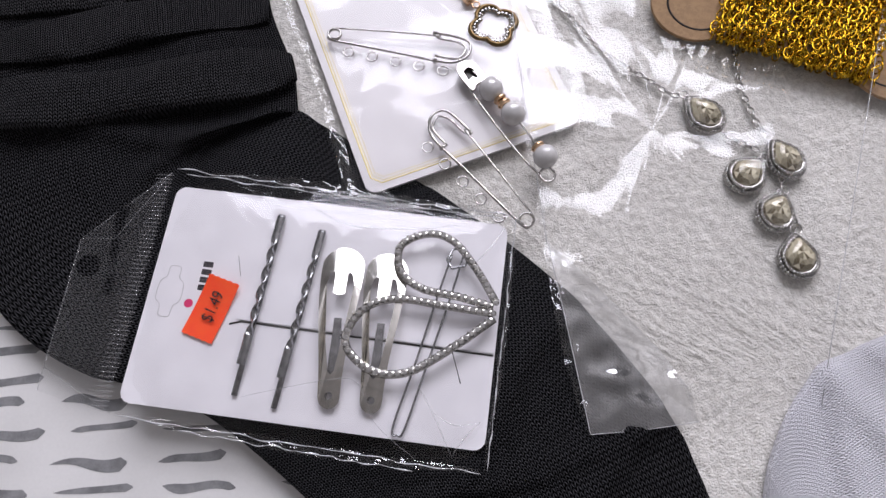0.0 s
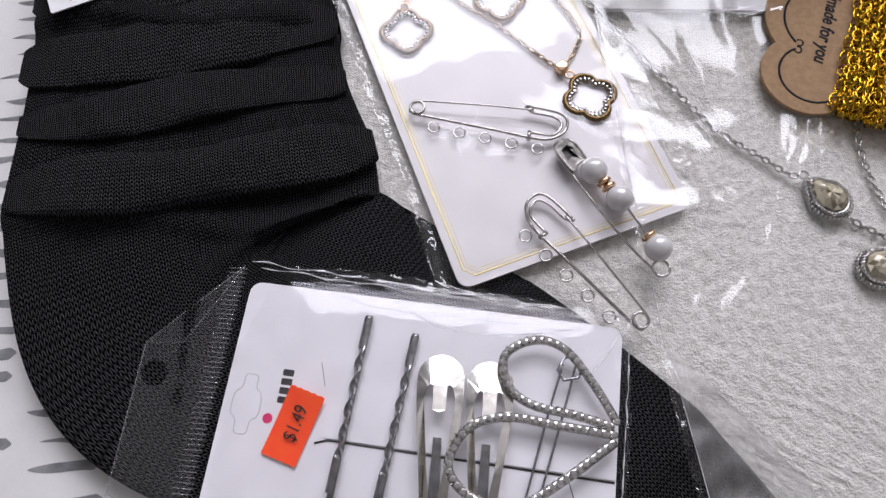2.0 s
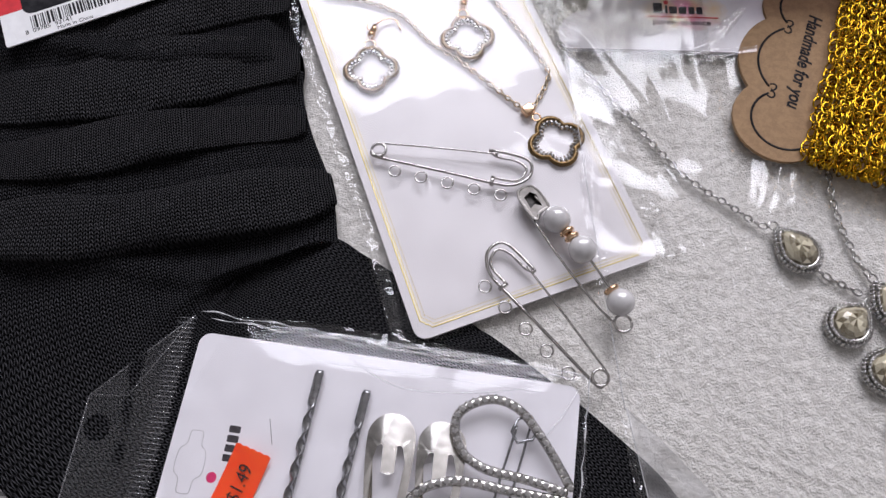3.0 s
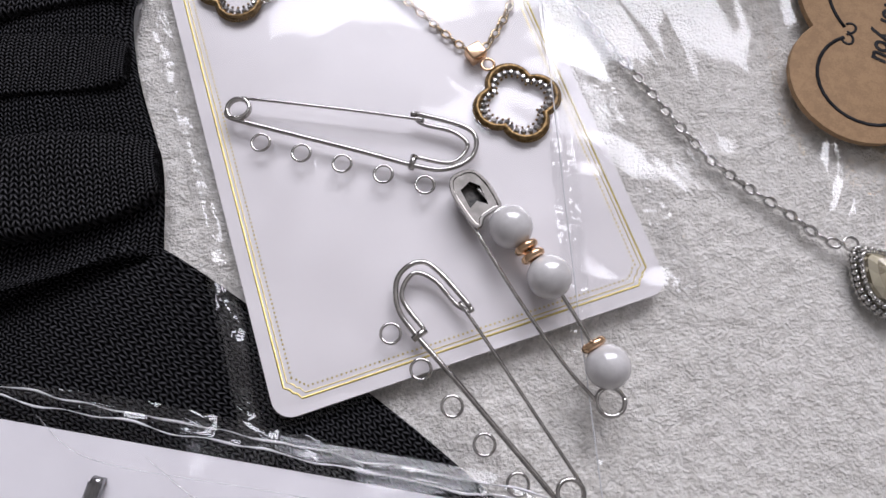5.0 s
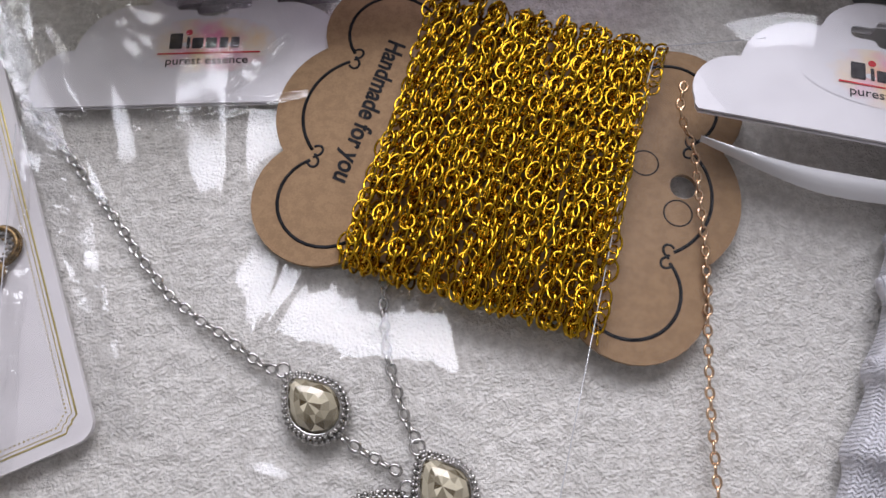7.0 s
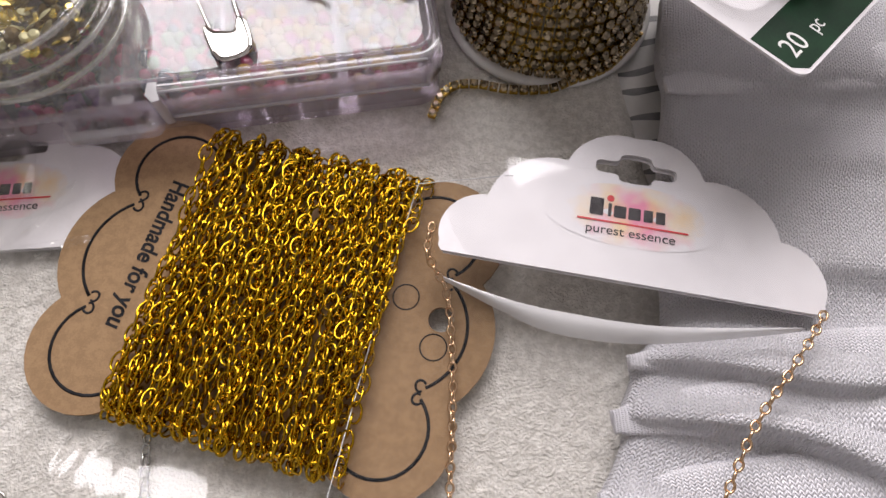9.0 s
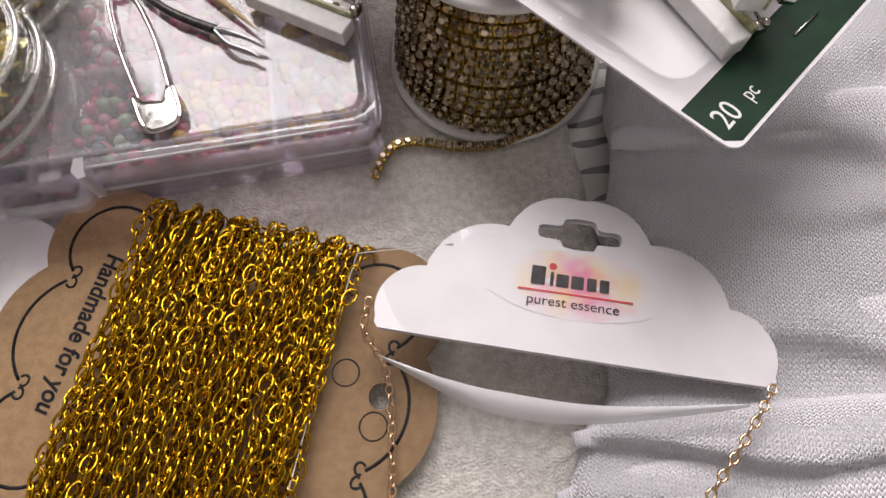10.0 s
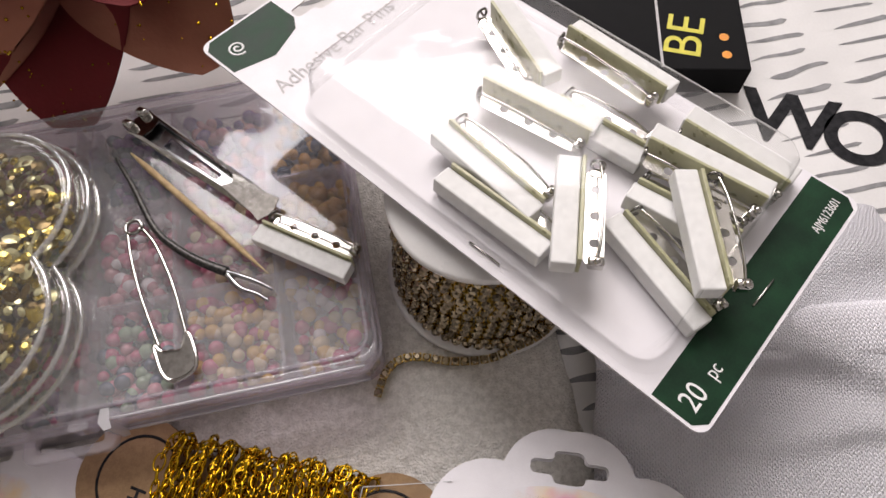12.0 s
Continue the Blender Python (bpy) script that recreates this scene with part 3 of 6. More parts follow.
white_sock = thing("white_sock", "white knitted cotton sock with soft rolled folds", "sock", 0, 0, -0.6, group="white socks")
folds = [(0.06, 5.0, 0.03, 0.03, 1.2), (0.125, 6.0, 0.04, -0.01, 3.0), (0.22, 3.0, 0.05, 0.0, 1.5), (0.18, 3.5, 0.018, 0.01, 2.0), (0.265, 4.0, 0.02, -0.01, 2.5), (0.325, 8.0, 0.028, 0.01, 5.0), (0.375, 9.0, 0.022, -0.005, 4.0), (0.43, 10.0, 0.024, 0.012, 4.0), (0.485, 9.0, 0.024, 0.02, 3.5), (0.55, 7.0, 0.026, 0.02, 2.5), (0.80, 3.5, 0.025, 0.05, 2.0), (0.87, 4.0, 0.025, 0.03, 2.0), (0.93, 4.0, 0.02, -0.02, 2.0)]
bm = loft([(346, 190), (340, 165), (333, 135), (320, 90), (309, 42), (287, -8), (253, -56), (212, -92), (172, -113), (132, -124), (103, -128)],
          lambda s: 44 + 9 * bump01(s, 0, 0.05) + 8 * bump01(s, 0.29, 0.34) + 3 * math.exp(-((s - 0.5) / 0.1) ** 2) - 58 * (1 - math.sqrt(max(0.0, 1 - (max(0.0, s - 0.86) / 0.141) ** 2))), lambda s: 13 - 4 * bump01(s, 0.5, 0.8), folds, nu=300, nv=80, lumps=0.8, seed=8)
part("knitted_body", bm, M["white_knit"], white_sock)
for pts, half, high, z in (([(250, 66), (270, 65), (300, 62), (340, 57), (385, 50)], 6.0, 9.0, 10.0), ([(243, 52), (265, 52), (300, 49), (340, 44), (380, 36)], 9.5, 10.0, 9.0), ([(236, 34), (260, 34), (300, 31), (340, 26), (370, 20)], 8.5, 10.0, 8.0), ([(240, 17), (262, 15), (298, 10), (335, 4)], 8.0, 9.0, 7.0),
                           ([(280, 146), (310, 145), (345, 141), (388, 135)], 9.0, 8.0, 11.0), ([(263, 92), (285, 90), (320, 84), (378, 76)], 8.0, 8.0, 9.0)):
    bm = loft(pts, lambda s, h=half: h * max(0.05, math.sin(math.pi * (0.01 + 0.6 * s))) ** 0.4, lambda s, h=high: h * max(0.1, math.sin(math.pi * (0.01 + 0.6 * s))) ** 0.5, (), nu=90, nv=24, lumps=0.5, seed=half)
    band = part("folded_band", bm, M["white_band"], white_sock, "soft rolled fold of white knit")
    band.location.z = z * MM


# ---- hair clip card in its clear bag ----
hair = thing("hair_clip_card", "white hair clip display card with orange price label", "hair clips", -43.8, -38.7, 10.0, -9.4)
bm = bmesh.new()
plate(bm, rrect(125, 80, 4), 0.0, 0.7)
part("card", bm, M["card"], hair, smooth=False)
bm = bmesh.new()
plate(bm, [(-29, -7), (-20, 9.6), (62.2, 11.4), (62.2, -7.5)], 0.75, 1.05)
part("band", bm, M["card"], hair, "raised white paper band", smooth=False)
bm = bmesh.new()
tube(bm, [(-31, -9.0, 0.75), (-27, -7.6, 0.75), (62, -8.2, 0.75)], 0.35, 6)
tube(bm, [(-33.5, 16, 0.72), (-31, 8.5, 0.72)], 0.09, 6)
tube(bm, [(48, -9, 0.75), (52, -19, 0.75)], 0.16, 6)
part("slit", bm, M["dark_metal"], hair, "dark cut line")
bm = bmesh.new()
cloud = [p + Vector((-55, 0, 0)) for p in spline([(-2, 8.8), (0, 9.4), (2, 8.8), (2.3, 5.2), (4.3, 3), (4.5, -3), (2.4, -5.2), (2, -8.8), (0, -9.4), (-2, -8.8), (-2.4, -5.2), (-4.4, -3), (-4.3, 3), (-2.3, 5.2)], 4, True)]
tube(bm, [(p.x, p.y, 0.72) for p in cloud], 0.14, 5, closed=True)
part("peg_hole_outline", bm, M["edge"], hair, "die-cut line")
bm = bmesh.new()
for k in range(4):
    plate(bm, rrect(3.6, 2.1, 0.3, 2, -43.6, 2.6 + k * 2.9), 0.7, 0.76)
part("logo_bar", bm, M["inkgrey"], hair, "dark printed bars", smooth=False)
bm = bmesh.new()
plate(bm, circle(1.6, 16, -47.2, -3.6), 0.7, 0.78)
part("logo_dot", bm, M["magenta"], hair, "pink-red dot", smooth=False)

sticker = thing("price_label", "bright orange price label stuck on the card", "label", -82.4, -37.0, 11.2, 66.8)
bm = bmesh.new()
zig = [(-11 + 22 * k / 12, -5.9) for k in range(13)] + [(11 + (0.35 if k % 2 else 0), -5.9 + 11.8 * k / 10) for k in range(1, 10)] + [(11 - 22 * k / 12, 5.9) for k in range(13)] + [(-11 - (0.35 if k % 2 else 0), 5.9 - 11.8 * k / 10) for k in range(1, 10)]
plate(bm, zig, 0.0, 0.15, lift=lambda x, y: 0.006 * (x + 4) ** 2)
part("paper", bm, M["orange"], sticker, smooth=False)
lettering("price", "$1.49", 6.2, M["ink"], sticker, 0.6, -0.6, 1.15, 2, squeeze=0.8, shear=0.1, label="black stamped price")


def bobby_pin(x0, y0, x1, y1):
    """A flat pin whose upper leg is twisted along its middle."""
    t = thing("bobby_pin", "dark silver twisted metal bobby pin on the card", "hair pin", 0, 0, group="bobby pins")
    a = math.atan2(y1 - y0, x1 - x0)
    L = math.hypot(x1 - x0, y1 - y0)
    m = pose(-0.0438, -0.0387, 0.0112, 0, 0, -9.4) @ pose(x0 * MM, y0 * MM, 0, 0, 0, math.degrees(a))
    t.matrix_world = m
    bm = bmesh.new()
    rings = []
    n = 110
    for i in range(n + 1):
        s = i / n
        x = s * L * 0.84
        tw = bump01(s, 0.14, 0.2) * (s - 0.16) * 24 if s < 0.78 else (0.78 - 0.16) * 24
        if s >= 0.78:
            tw = round(tw / math.pi) * math.pi + (tw - round(tw / math.pi) * math.pi) * (1 - bump01(s, 0.78, 0.84))
        w, h = 1.4, 0.5
        rings.append([bm.verts.new((x, c * w * math.cos(tw) - d * h * math.sin(tw), 2.0 + c * w * math.sin(tw) + d * h * math.cos(tw) + (0.5 if s > 0.8 else 0))) for c, d in ((1, 0.4), (0.6, 1), (-0.6, 1), (-1, 0.4), (-1, -0.4), (-0.6, -1), (0.6, -1), (1, -0.4))])
    for A, B in zip(rings, rings[1:]):
        for k in range(8):
            bm.faces.new((A[k], A[(k + 1) % 8], B[(k + 1) % 8], B[k]))
    bm.faces.new(rings[-1])
    part("twisted_leg", bm, M["gunmetal"], t)
    bm = bmesh.new()
    block(bm, L, 2.0, 0.7, Matrix.Translation((L / 2, 0, 0.35)), 0.15)
    bmesh.ops.create_cone(bm, segments=12, radius1=1.15, radius2=1.15, depth=2.2, cap_ends=True, matrix=Matrix.Translation((0, 0, 1.0)) @ Matrix.Rotation(radians(90), 4, "X"))
    part("flat_leg", bm, M["gunmetal"], t)


bobby_pin(-20.5, 32, -23.4, -33)
bobby_pin(-4.5, 28, -9.2, -35.5)


def snap_clip(x0, y0, x1, y1, label):
    """A pressed contour clip: a rounded plate with slots and a tongue."""
    L = math.hypot(x1 - x0, y1 - y0)
    a = math.atan2(y1 - y0, x1 - x0)
    t = thing("snap_clip", label, "hair clip", 0, 0, group="snap clips")
    t.matrix_world = pose(-0.0438, -0.0387, 0.0112, 0, 0, -9.4) @ pose(x0 * MM, y0 * MM, 0, 0, 0, math.degrees(a))
    half = lambda x: 7.6 - 3.9 * bump01(x / L, 0.1, 0.95)
    out = [Vector((x, -half(x))) for x in (6 + (L - 10) * k / 10 for k in range(11))]
    out = [Vector((7.6 - 7.6 * math.cos(q), -7.6 * math.sin(q))) for q in (radians(90 * k / 8) for k in range(8))] + out[1:]
    tip = [Vector((L - 4 + 3.8 * math.sin(q), -3.7 * math.cos(q))) for q in (radians(180 * k / 8) for k in range(1, 8))]
    top = [Vector((p.x, -p.y)) for p in out[::-1]]
    outline = out + tip + top[:-1]
    slot = [Vector(p) for p in ((9.5, -3.1), (10.2, -3.9), (14, -4.9), (L * 0.60, -2.7), (L * 0.78, -1.1), (L * 0.80, 0), (L * 0.78, 1.1), (L * 0.60, 2.7), (14, 4.9), (10.2, 3.9), (9.5, 3.1), (9.8, 2.2), (17.5, 2.0), (18.2, 0), (17.5, -2.0), (9.8, -2.2))]
    bm = bmesh.new()
    plate(bm, outline, 1.0, 1.45, holes=[slot, circle(1.3, 12, L - 4.5, 0)], lift=lambda x, y: 4.2 * math.sin(math.pi * x / L) - 0.02 * y * y)
    part("spring_plate", bm, M["satin"], t, smooth=False)
    bm = bmesh.new()
    plate(bm, [Vector((L * 0.45, -1.3)), Vector((L - 6, -1.9)), Vector((L - 2, 0)), Vector((L - 6, 1.9)), Vector((L * 0.45, 1.3))], 0.2, 0.6, lift=lambda x, y: 0.02 * (L - x))
    part("tongue", bm, M["gunmetal"], t, smooth=False)
    bm = bmesh.new()
    tube(bm, [(L - 4.5 + 1.5 * math.cos(q), 1.5 * math.sin(q), 1.6) for q in (2 * math.pi * k / 14 for k in range(14))], 0.3, 6, closed=True)
    part("rivet", bm, M["steel"], t)


snap_clip(5.2, 23.2, 9.0, -33.5, "polished silver metal snap hair clip on the card")
snap_clip(21.2, 23.0, 23.2, -33.2, "polished silver metal snap hair clip on the card")


def gemstone(bm, r, x, y, z, h=0.6, n=8):
    """A small cut stone: table, crown and girdle."""
    lower = [bm.verts.new((x + r * math.cos(2 * math.pi * k / n), y + r * math.sin(2 * math.pi * k / n), z)) for k in range(n)]
    upper = [bm.verts.new((x + 0.55 * r * math.cos(2 * math.pi * (k + 0.5) / n), y + 0.55 * r * math.sin(2 * math.pi * (k + 0.5) / n), z + h * r)) for k in range(n)]
    for k in range(n):
        bm.faces.new((lower[k], lower[(k + 1) % n], upper[k]))
        bm.faces.new((upper[k], lower[(k + 1) % n], upper[(k + 1) % n]))
    bm.faces.new(upper)
    bm.faces.new(lower[::-1])


def tear_clip(tip, end, wide, bow, label, z):
    """A rhinestone clip bent to a drop, with its wire spring under it."""
    t = thing("rhinestone_clip", label, "hair clip", 0, 0, group="rhinestone clips")
    L = math.hypot(end[0] - tip[0], end[1] - tip[1])
    a = math.atan2(end[1] - tip[1], end[0] - tip[0])
    t.matrix_world = pose(-0.0438, -0.0387, 0.0112 + z * MM, 0, 0, -9.4) @ pose(tip[0] * MM, tip[1] * MM, 0, 0, 0, math.degrees(a))
    ctrl = [(0, -0.9), (L * 0.3, -wide * 0.55 + bow), (L * 0.62, -wide * 0.98 + bow), (L * 0.86, -wide * 0.8 + bow * 0.5), (L, 0), (L * 0.86, wide * 0.8 + bow * 0.5), (L * 0.62, wide * 0.98 + bow), (L * 0.3, wide * 0.55 + bow), (0, 0.9)]
    path = spline(ctrl, 10)
    bm = bmesh.new()
    tube(bm, [(p.x, p.y, 0.9) for p in path], 1.45, 8, flat=0.55)
    part("setting", bm, M["silver"], t)
    bm = bmesh.new()
    gemstone(bm, 1.15, 0, 0, 0, 0.5)
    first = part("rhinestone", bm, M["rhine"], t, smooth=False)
    for k, (p, _) in enumerate(evenly(path, 2.4)):
        st = first if k == 0 else new("rhinestone", first.data)
        st.parent = t
        st.matrix_basis = pose(p.x * MM, p.y * MM, 1.5 * MM, 0, 0, k * 37)
    bm = bmesh.new()
    for p, _ in evenly(path, 2.45):
        ball(bm, 0.32, p.x + 1.2, p.y + 0.3, 1.5, 6, 4)
        ball(bm, 0.32, p.x + 1.2, p.y - 1.0, 1.5, 6, 4)
    part("prong_edge", bm, M["steel"], t)
    return t


tear_clip((60.5, 8.5), (25, 25.5), 10.5, -1.5, "teardrop silver hair clip set with clear rhinestones", 3.2)
tear_clip((60.5, 4.5), (11.5, -11), 13.0, 0.8, "teardrop silver hair clip set with clear rhinestones", 3.6)
spring = thing("wire_clip", "thin silver wire hair clip under the rhinestones", "hair clip", 0, 0)
spring.matrix_world = pose(-0.0438, -0.0387, 0.0112, 0, 0, -9.4)
bm = bmesh.new()
tube(bm, spline([(43.5, 25, 2.5), (40, 8, 1.5), (36, -14, 1), (31.5, -36, 0.8), (33.5, -38.5, 0.8), (35.5, -36, 0.8), (40, -14, 1), (44.5, 8, 1.5), (47.5, 25, 2.5)], 8), 0.4, 6)
tube(bm, [(42, 23, 3), (44, 20, 3), (48.5, 21.5, 3), (50, 25, 3), (47.5, 28.5, 3), (43.5, 27, 3)], 0.5, 6, closed=True)
part("wire", bm, M["gunmetal"], spring)

bag = thing("clip_bag", "clear crinkled plastic bag round the hair clip card", "plastic bag", -43.8, -38.7, 10.0, -9.4)
bm = bmesh.new()
sheet_film(bm, rrect(129, 91, 3, 3, 1.5, 0.5), 5.0, 1.2, 3.0, 5, lift=lambda x, y: -4.6 * max(0, abs(x - 1) / 64) ** 6 - 4.6 * max(0, abs(y) / 45) ** 4)
part("front_film", bm, M["film"], bag, "clear glossy film")
bm = bmesh.new()
for pts, w in (([(-50, 46, 1), (-20, 46.2, 1), (20, 44.5, 1), (64, 42.5, 1)], 3.2), ([(-62, -44, 0), (-20, -46, 0), (20, -47, 0), (62, -46, 0)], 2.8), ([(64, 42, 1), (65, 0, 1), (63, -46, 0)], 1.3)):
    path = [p for p, _ in evenly(spline(pts, 24), 1.2)]
    cross = []
    for k, p in enumerate(path):
        o = [noise.noise(Vector((k * 0.22, j * 0.8, w))) for j in range(5)]
        tp = math.sin(math.pi * (0.03 + 0.94 * k / len(path))) ** 0.5
        d = Vector((0, 1, 0)) if w > 2 else Vector((1, 0, 0))
        cross.append([bm.verts.new(p + d * (w * tp * (j / 4 - 0.5) * 1.3 + 0.5 * o[0]) + Vector((0, 0, 1.2 + 2.0 * o[j]))) for j in range(5)])
    for A, B in zip(cross, cross[1:]):
        for j in range(4):
            bm.faces.new((A[j], A[j + 1], B[j + 1], B[j]))
part("crinkled_edge", bm, M["crinkle"], bag, "crumpled shiny film edge")
bm = bmesh.new()
plate(bm, [(-66, 45), (-92.5, 15), (-91, -40), (-66, -44)], 0.6, 0.7, holes=[circle(4.2, 24, -87, 5.5)])
part("hang_flap", bm, M["flap"], bag, "clear flap with a round hang hole", smooth=False)
bm = bmesh.new()
for k in range(54):
    y = -42 + k * 1.62
    tube(bm, [(-71.5, y - 0.2, 0.9), (-65, y + 0.15, 1.0)], 0.17, 5, flat=0.6)
part("seal_ridge", bm, M["seal"], bag, "ribbed heat seal")
bm = bmesh.new()
tube(bm, [(-92.5, 15, 0.8), (-91, -40, 0.8)], 0.22, 5)
tube(bm, [(-92.5, 15, 0.8), (-66, 45, 1.0)], 0.22, 5)
tube(bm, [(-92.5, 15, 0.8), (-80, 16.5, 1.0), (-66, 45, 1.0)], 0.16, 5)
tube(bm, [(-64, -44, 0.8), (-91, -32, 0.8)], 0.12, 5)
part("fold_line", bm, M["seal"], bag)
# whitened tubes of uneven width stand for glints along the crumpled edges
for a, b, seed in (((-64, 46.5, 1.8), (64, 43.5, 1.8), 1), ((-60, 44.6, 2.4), (62, 41.4, 2.4), 2), ((-62, -44.5, 1.2), (62, -47, 1.2), 3), ((-40, -46.5, 0.8), (40, -49, 0.8), 4), ((65, 43, 1.6), (64, -46, 1.2), 5)):
    bm = bmesh.new()
    line = [Vector(a).lerp(Vector(b), k / 60) + Vector((0.5 * noise.noise(Vector((k * 0.3, seed, 1))), 1.3 * noise.noise(Vector((k * 0.22, seed, 0))), 0.7 * noise.noise(Vector((k * 0.3, seed, 7))))) for k in range(61)]
    tube(bm, line, lambda s, q=seed: 0.07 + 0.26 * abs(math.sin(s * 17 + q)) * abs(math.sin(s * 41)), 5, flat=0.6)
    part("film_edge", bm, M["lip"], bag, "crumpled edge of the film with painted-in glints")
# pale hazy tubes: reflections along the film's creases, drawn as shapes
for pts in ([(38, -22, 5.6), (44, -30, 5.4), (52, -43, 4.2)], [(44, -30, 5.6), (52, -33, 5.2), (60, -31, 4.2)], [(52, -43, 4.4), (55, -37, 4.9), (60, -31, 4.4)], [(-12, 38, 4.6), (6, 31, 5.6), (30, 33, 5.2), (50, 38, 4.0)], [(50, 20, 4.8), (57, 30, 4.2), (62, 40, 2.0)]):
    bm = bmesh.new()
    tube(bm, spline(pts, 8), lambda s: 0.05 + 0.3 * math.sin(math.pi * s), 5, flat=0.5)
    part("crease", bm, M["seal"], bag, "crease in the film drawn with its glint")
bm = bmesh.new()
tube(bm, spline([(-20, -33, 4), (8, -24, 5.2), (18, -24, 5.4), (26, -36, 5.2), (40, -45, 3)], 8), 0.13, 5)
part("thread", bm, M["seal"], bag, "thin pale thread")
bm = bmesh.new()
tube(bm, spline([(-36, 42, 3), (-22, 36, 4), (10, 36, 4.5), (50, 36, 4.5)], 8), 0.12, 5)
part("thread", bm, M["seal"], bag, "thin pale thread")

# ---- card with gold border, in its own clear bag ----
gold_card = thing("jewellery_card", "pearly white jewellery card with a gold foil border", "jewellery card", -28, 7.5, 2.6, 18.6)
GW, GH = 90.0, 186.0
bm = bmesh.new()
plate(bm, rrect(GW, GH, 4.5, 6, GW / 2, GH / 2), 0.0, 1.2)
part("card", bm, M["pearlcard"], gold_card, smooth=False)


def border(inset, notch):
    i, n = inset, notch
    out = []
    for cx, cy, sx, sy in ((i, i, 1, 1), (GW - i, i, -1, 1), (GW - i, GH - i, -1, -1), (i, GH - i, 1, -1)):
        seg = [(cx, cy + sy * 2 * n), (cx + sx * 0.8 * n, cy + sy * 1.5 * n), (cx + sx * n, cy + sy * n), (cx + sx * 1.5 * n, cy + sy * 0.8 * n), (cx + sx * 2 * n, cy)]
        out += seg if sx * sy > 0 else seg[::-1]
    return [(*p, 1.22) for p in out]


bm = bmesh.new()
for inset, r in ((3.2, 0.26), (4.1, 0.13)):
    tube(bm, border(inset, 1.6), r, 5, closed=True, flat=0.3)
part("border_line", bm, M["goldfoil"], gold_card, "gold foil double line")
bm = bmesh.new()
dots = [Vector(p) for p in border(5.3, 1.3)]
for p, _ in evenly(dots + dots[:1], 1.05):
    bmesh.ops.create_circle(bm, cap_ends=True, segments=5, radius=0.26, matrix=Matrix.Translation((p.x, p.y, 1.26)))
tagged(part("border_dots", bm, M["goldfoil"], gold_card, "row of gold foil dots", smooth=False), kind="stuff")


def clover(bm_out, bm_in, bm_st, r):
    """A four-leafed ring: dark band, beaded rim, stones inside."""
    pts = []
    for k in range(96):
        q = 2 * math.pi * k / 96
        e = (q + math.pi / 4) % (math.pi / 2) - math.pi / 4
        pts.append(Vector((math.cos(q), math.sin(q), 0)) * r * 1.06 * (0.48 * math.cos(e) + math.sqrt(0.52 ** 2 - (0.48 * math.sin(e)) ** 2)))
    tube(bm_out, [(p.x, p.y, 1.2) for p in pts], 0.75, 6, closed=True, flat=1.3)
    for k in range(0, 96):
        p = pts[k] * 1.09
        ball(bm_in, 0.42, p.x, p.y, 1.0, 6, 4)
    for k in range(0, 96, 3):
        p = pts[k] * 0.84
        gemstone(bm_st, 0.8, p.x, p.y, 1.2, 0.8, 6)
        for f in (0.92, 0.80, 0.72):
            ball(bm_in, 0.38, pts[k].x * f, pts[k].y * f, 1.3, 6, 4)


def clover_parts(t, r):
    a, b, c = bmesh.new(), bmesh.new(), bmesh.new()
    clover(a, b, c, r)
    part("dark_band", a, M["antique"], t, "antiqued metal band")
    part("beaded_rim", b, M["antique"], t, "antique gold beaded rim")
    tagged(part("inner_rim", c, M["rhine"], t, "inner rim set with clear stones", smooth=False), kind="stuff")


def clover_earring(x, y, turn):
    t = thing("clover_earring", "antique gold clover earring with rhinestones on the card", "earring", x, y, 4.0, turn, group="clover earrings")
    clover_parts(t, 9.4)
    bm = bmesh.new()
    tube(bm, [(2.2 * math.cos(q), 11.4 + 2.2 * math.sin(q), 1.6) for q in (2 * math.pi * k / 14 for k in range(14))], 0.45, 6, closed=True)
    ball(bm, 1.7, 1.0, 15.6, 2.0, 10, 8)
    tube(bm, [(1.6, 16.5, 2), (2.8, 20, 2)], 1.3, 8)
    tube(bm, spline([(-1, 22.5, 1.6), (0.5, 18, 1.8), (3, 20.5, 2), (7, 23, 1.8), (11, 22.5, 1.2), (13, 18, 0.6)], 8), 0.42, 6)
    part("ear_hook", bm, M["rosegold"], t, "rose gold hook")


clover_earring(-45.8, 116.1, 4)
clover_earring(-7.5, 130, 8)
pend = thing("clover_necklace", "pale gold chain necklace with clover pendant on the card", "necklace", 0, 0, 4.0)
P = new("pendant")
P.parent = pend
P.matrix_basis = pose(0.0245, 0.0825, 0, 0, 0, 20)
clover_parts(P, 9.4)
bm = bmesh.new()
block(bm, 4.4, 4.0, 3.4, Matrix.Translation((14.6, 95.5, 2.0)) @ Matrix.Rotation(radians(35), 4, "Z"), 0.5)
tube(bm, [(17.6 + 1.6 * math.cos(q), 92.6 + 1.6 * math.sin(q), 1.6) for q in (2 * math.pi * k / 12 for k in range(12))], 0.4, 6, closed=True)
part("bail", bm, M["rosegold"], pend, "small gold cube bail")
for pts in ([(-64, 152.5, 1), (-48, 149, 1), (-34, 141.7, 1), (-22, 128, 1), (-11.3, 119.7, 1), (1, 108, 1), (8, 101, 1), (12.5, 97, 1)], [(0, 158, 1), (4.2, 149, 1), (14.9, 131, 1), (22, 118, 1), (23.7, 111, 1), (18.5, 100, 1), (15.5, 97, 1)]):
    bm = bmesh.new()
    links(bm, spline(pts, 10), 3.2, 2.5, 0.36, 2.25, 10, 5, 0.1, 68)
    part("chain", bm, M["palegold"], pend, "fine pale gold cable chain")
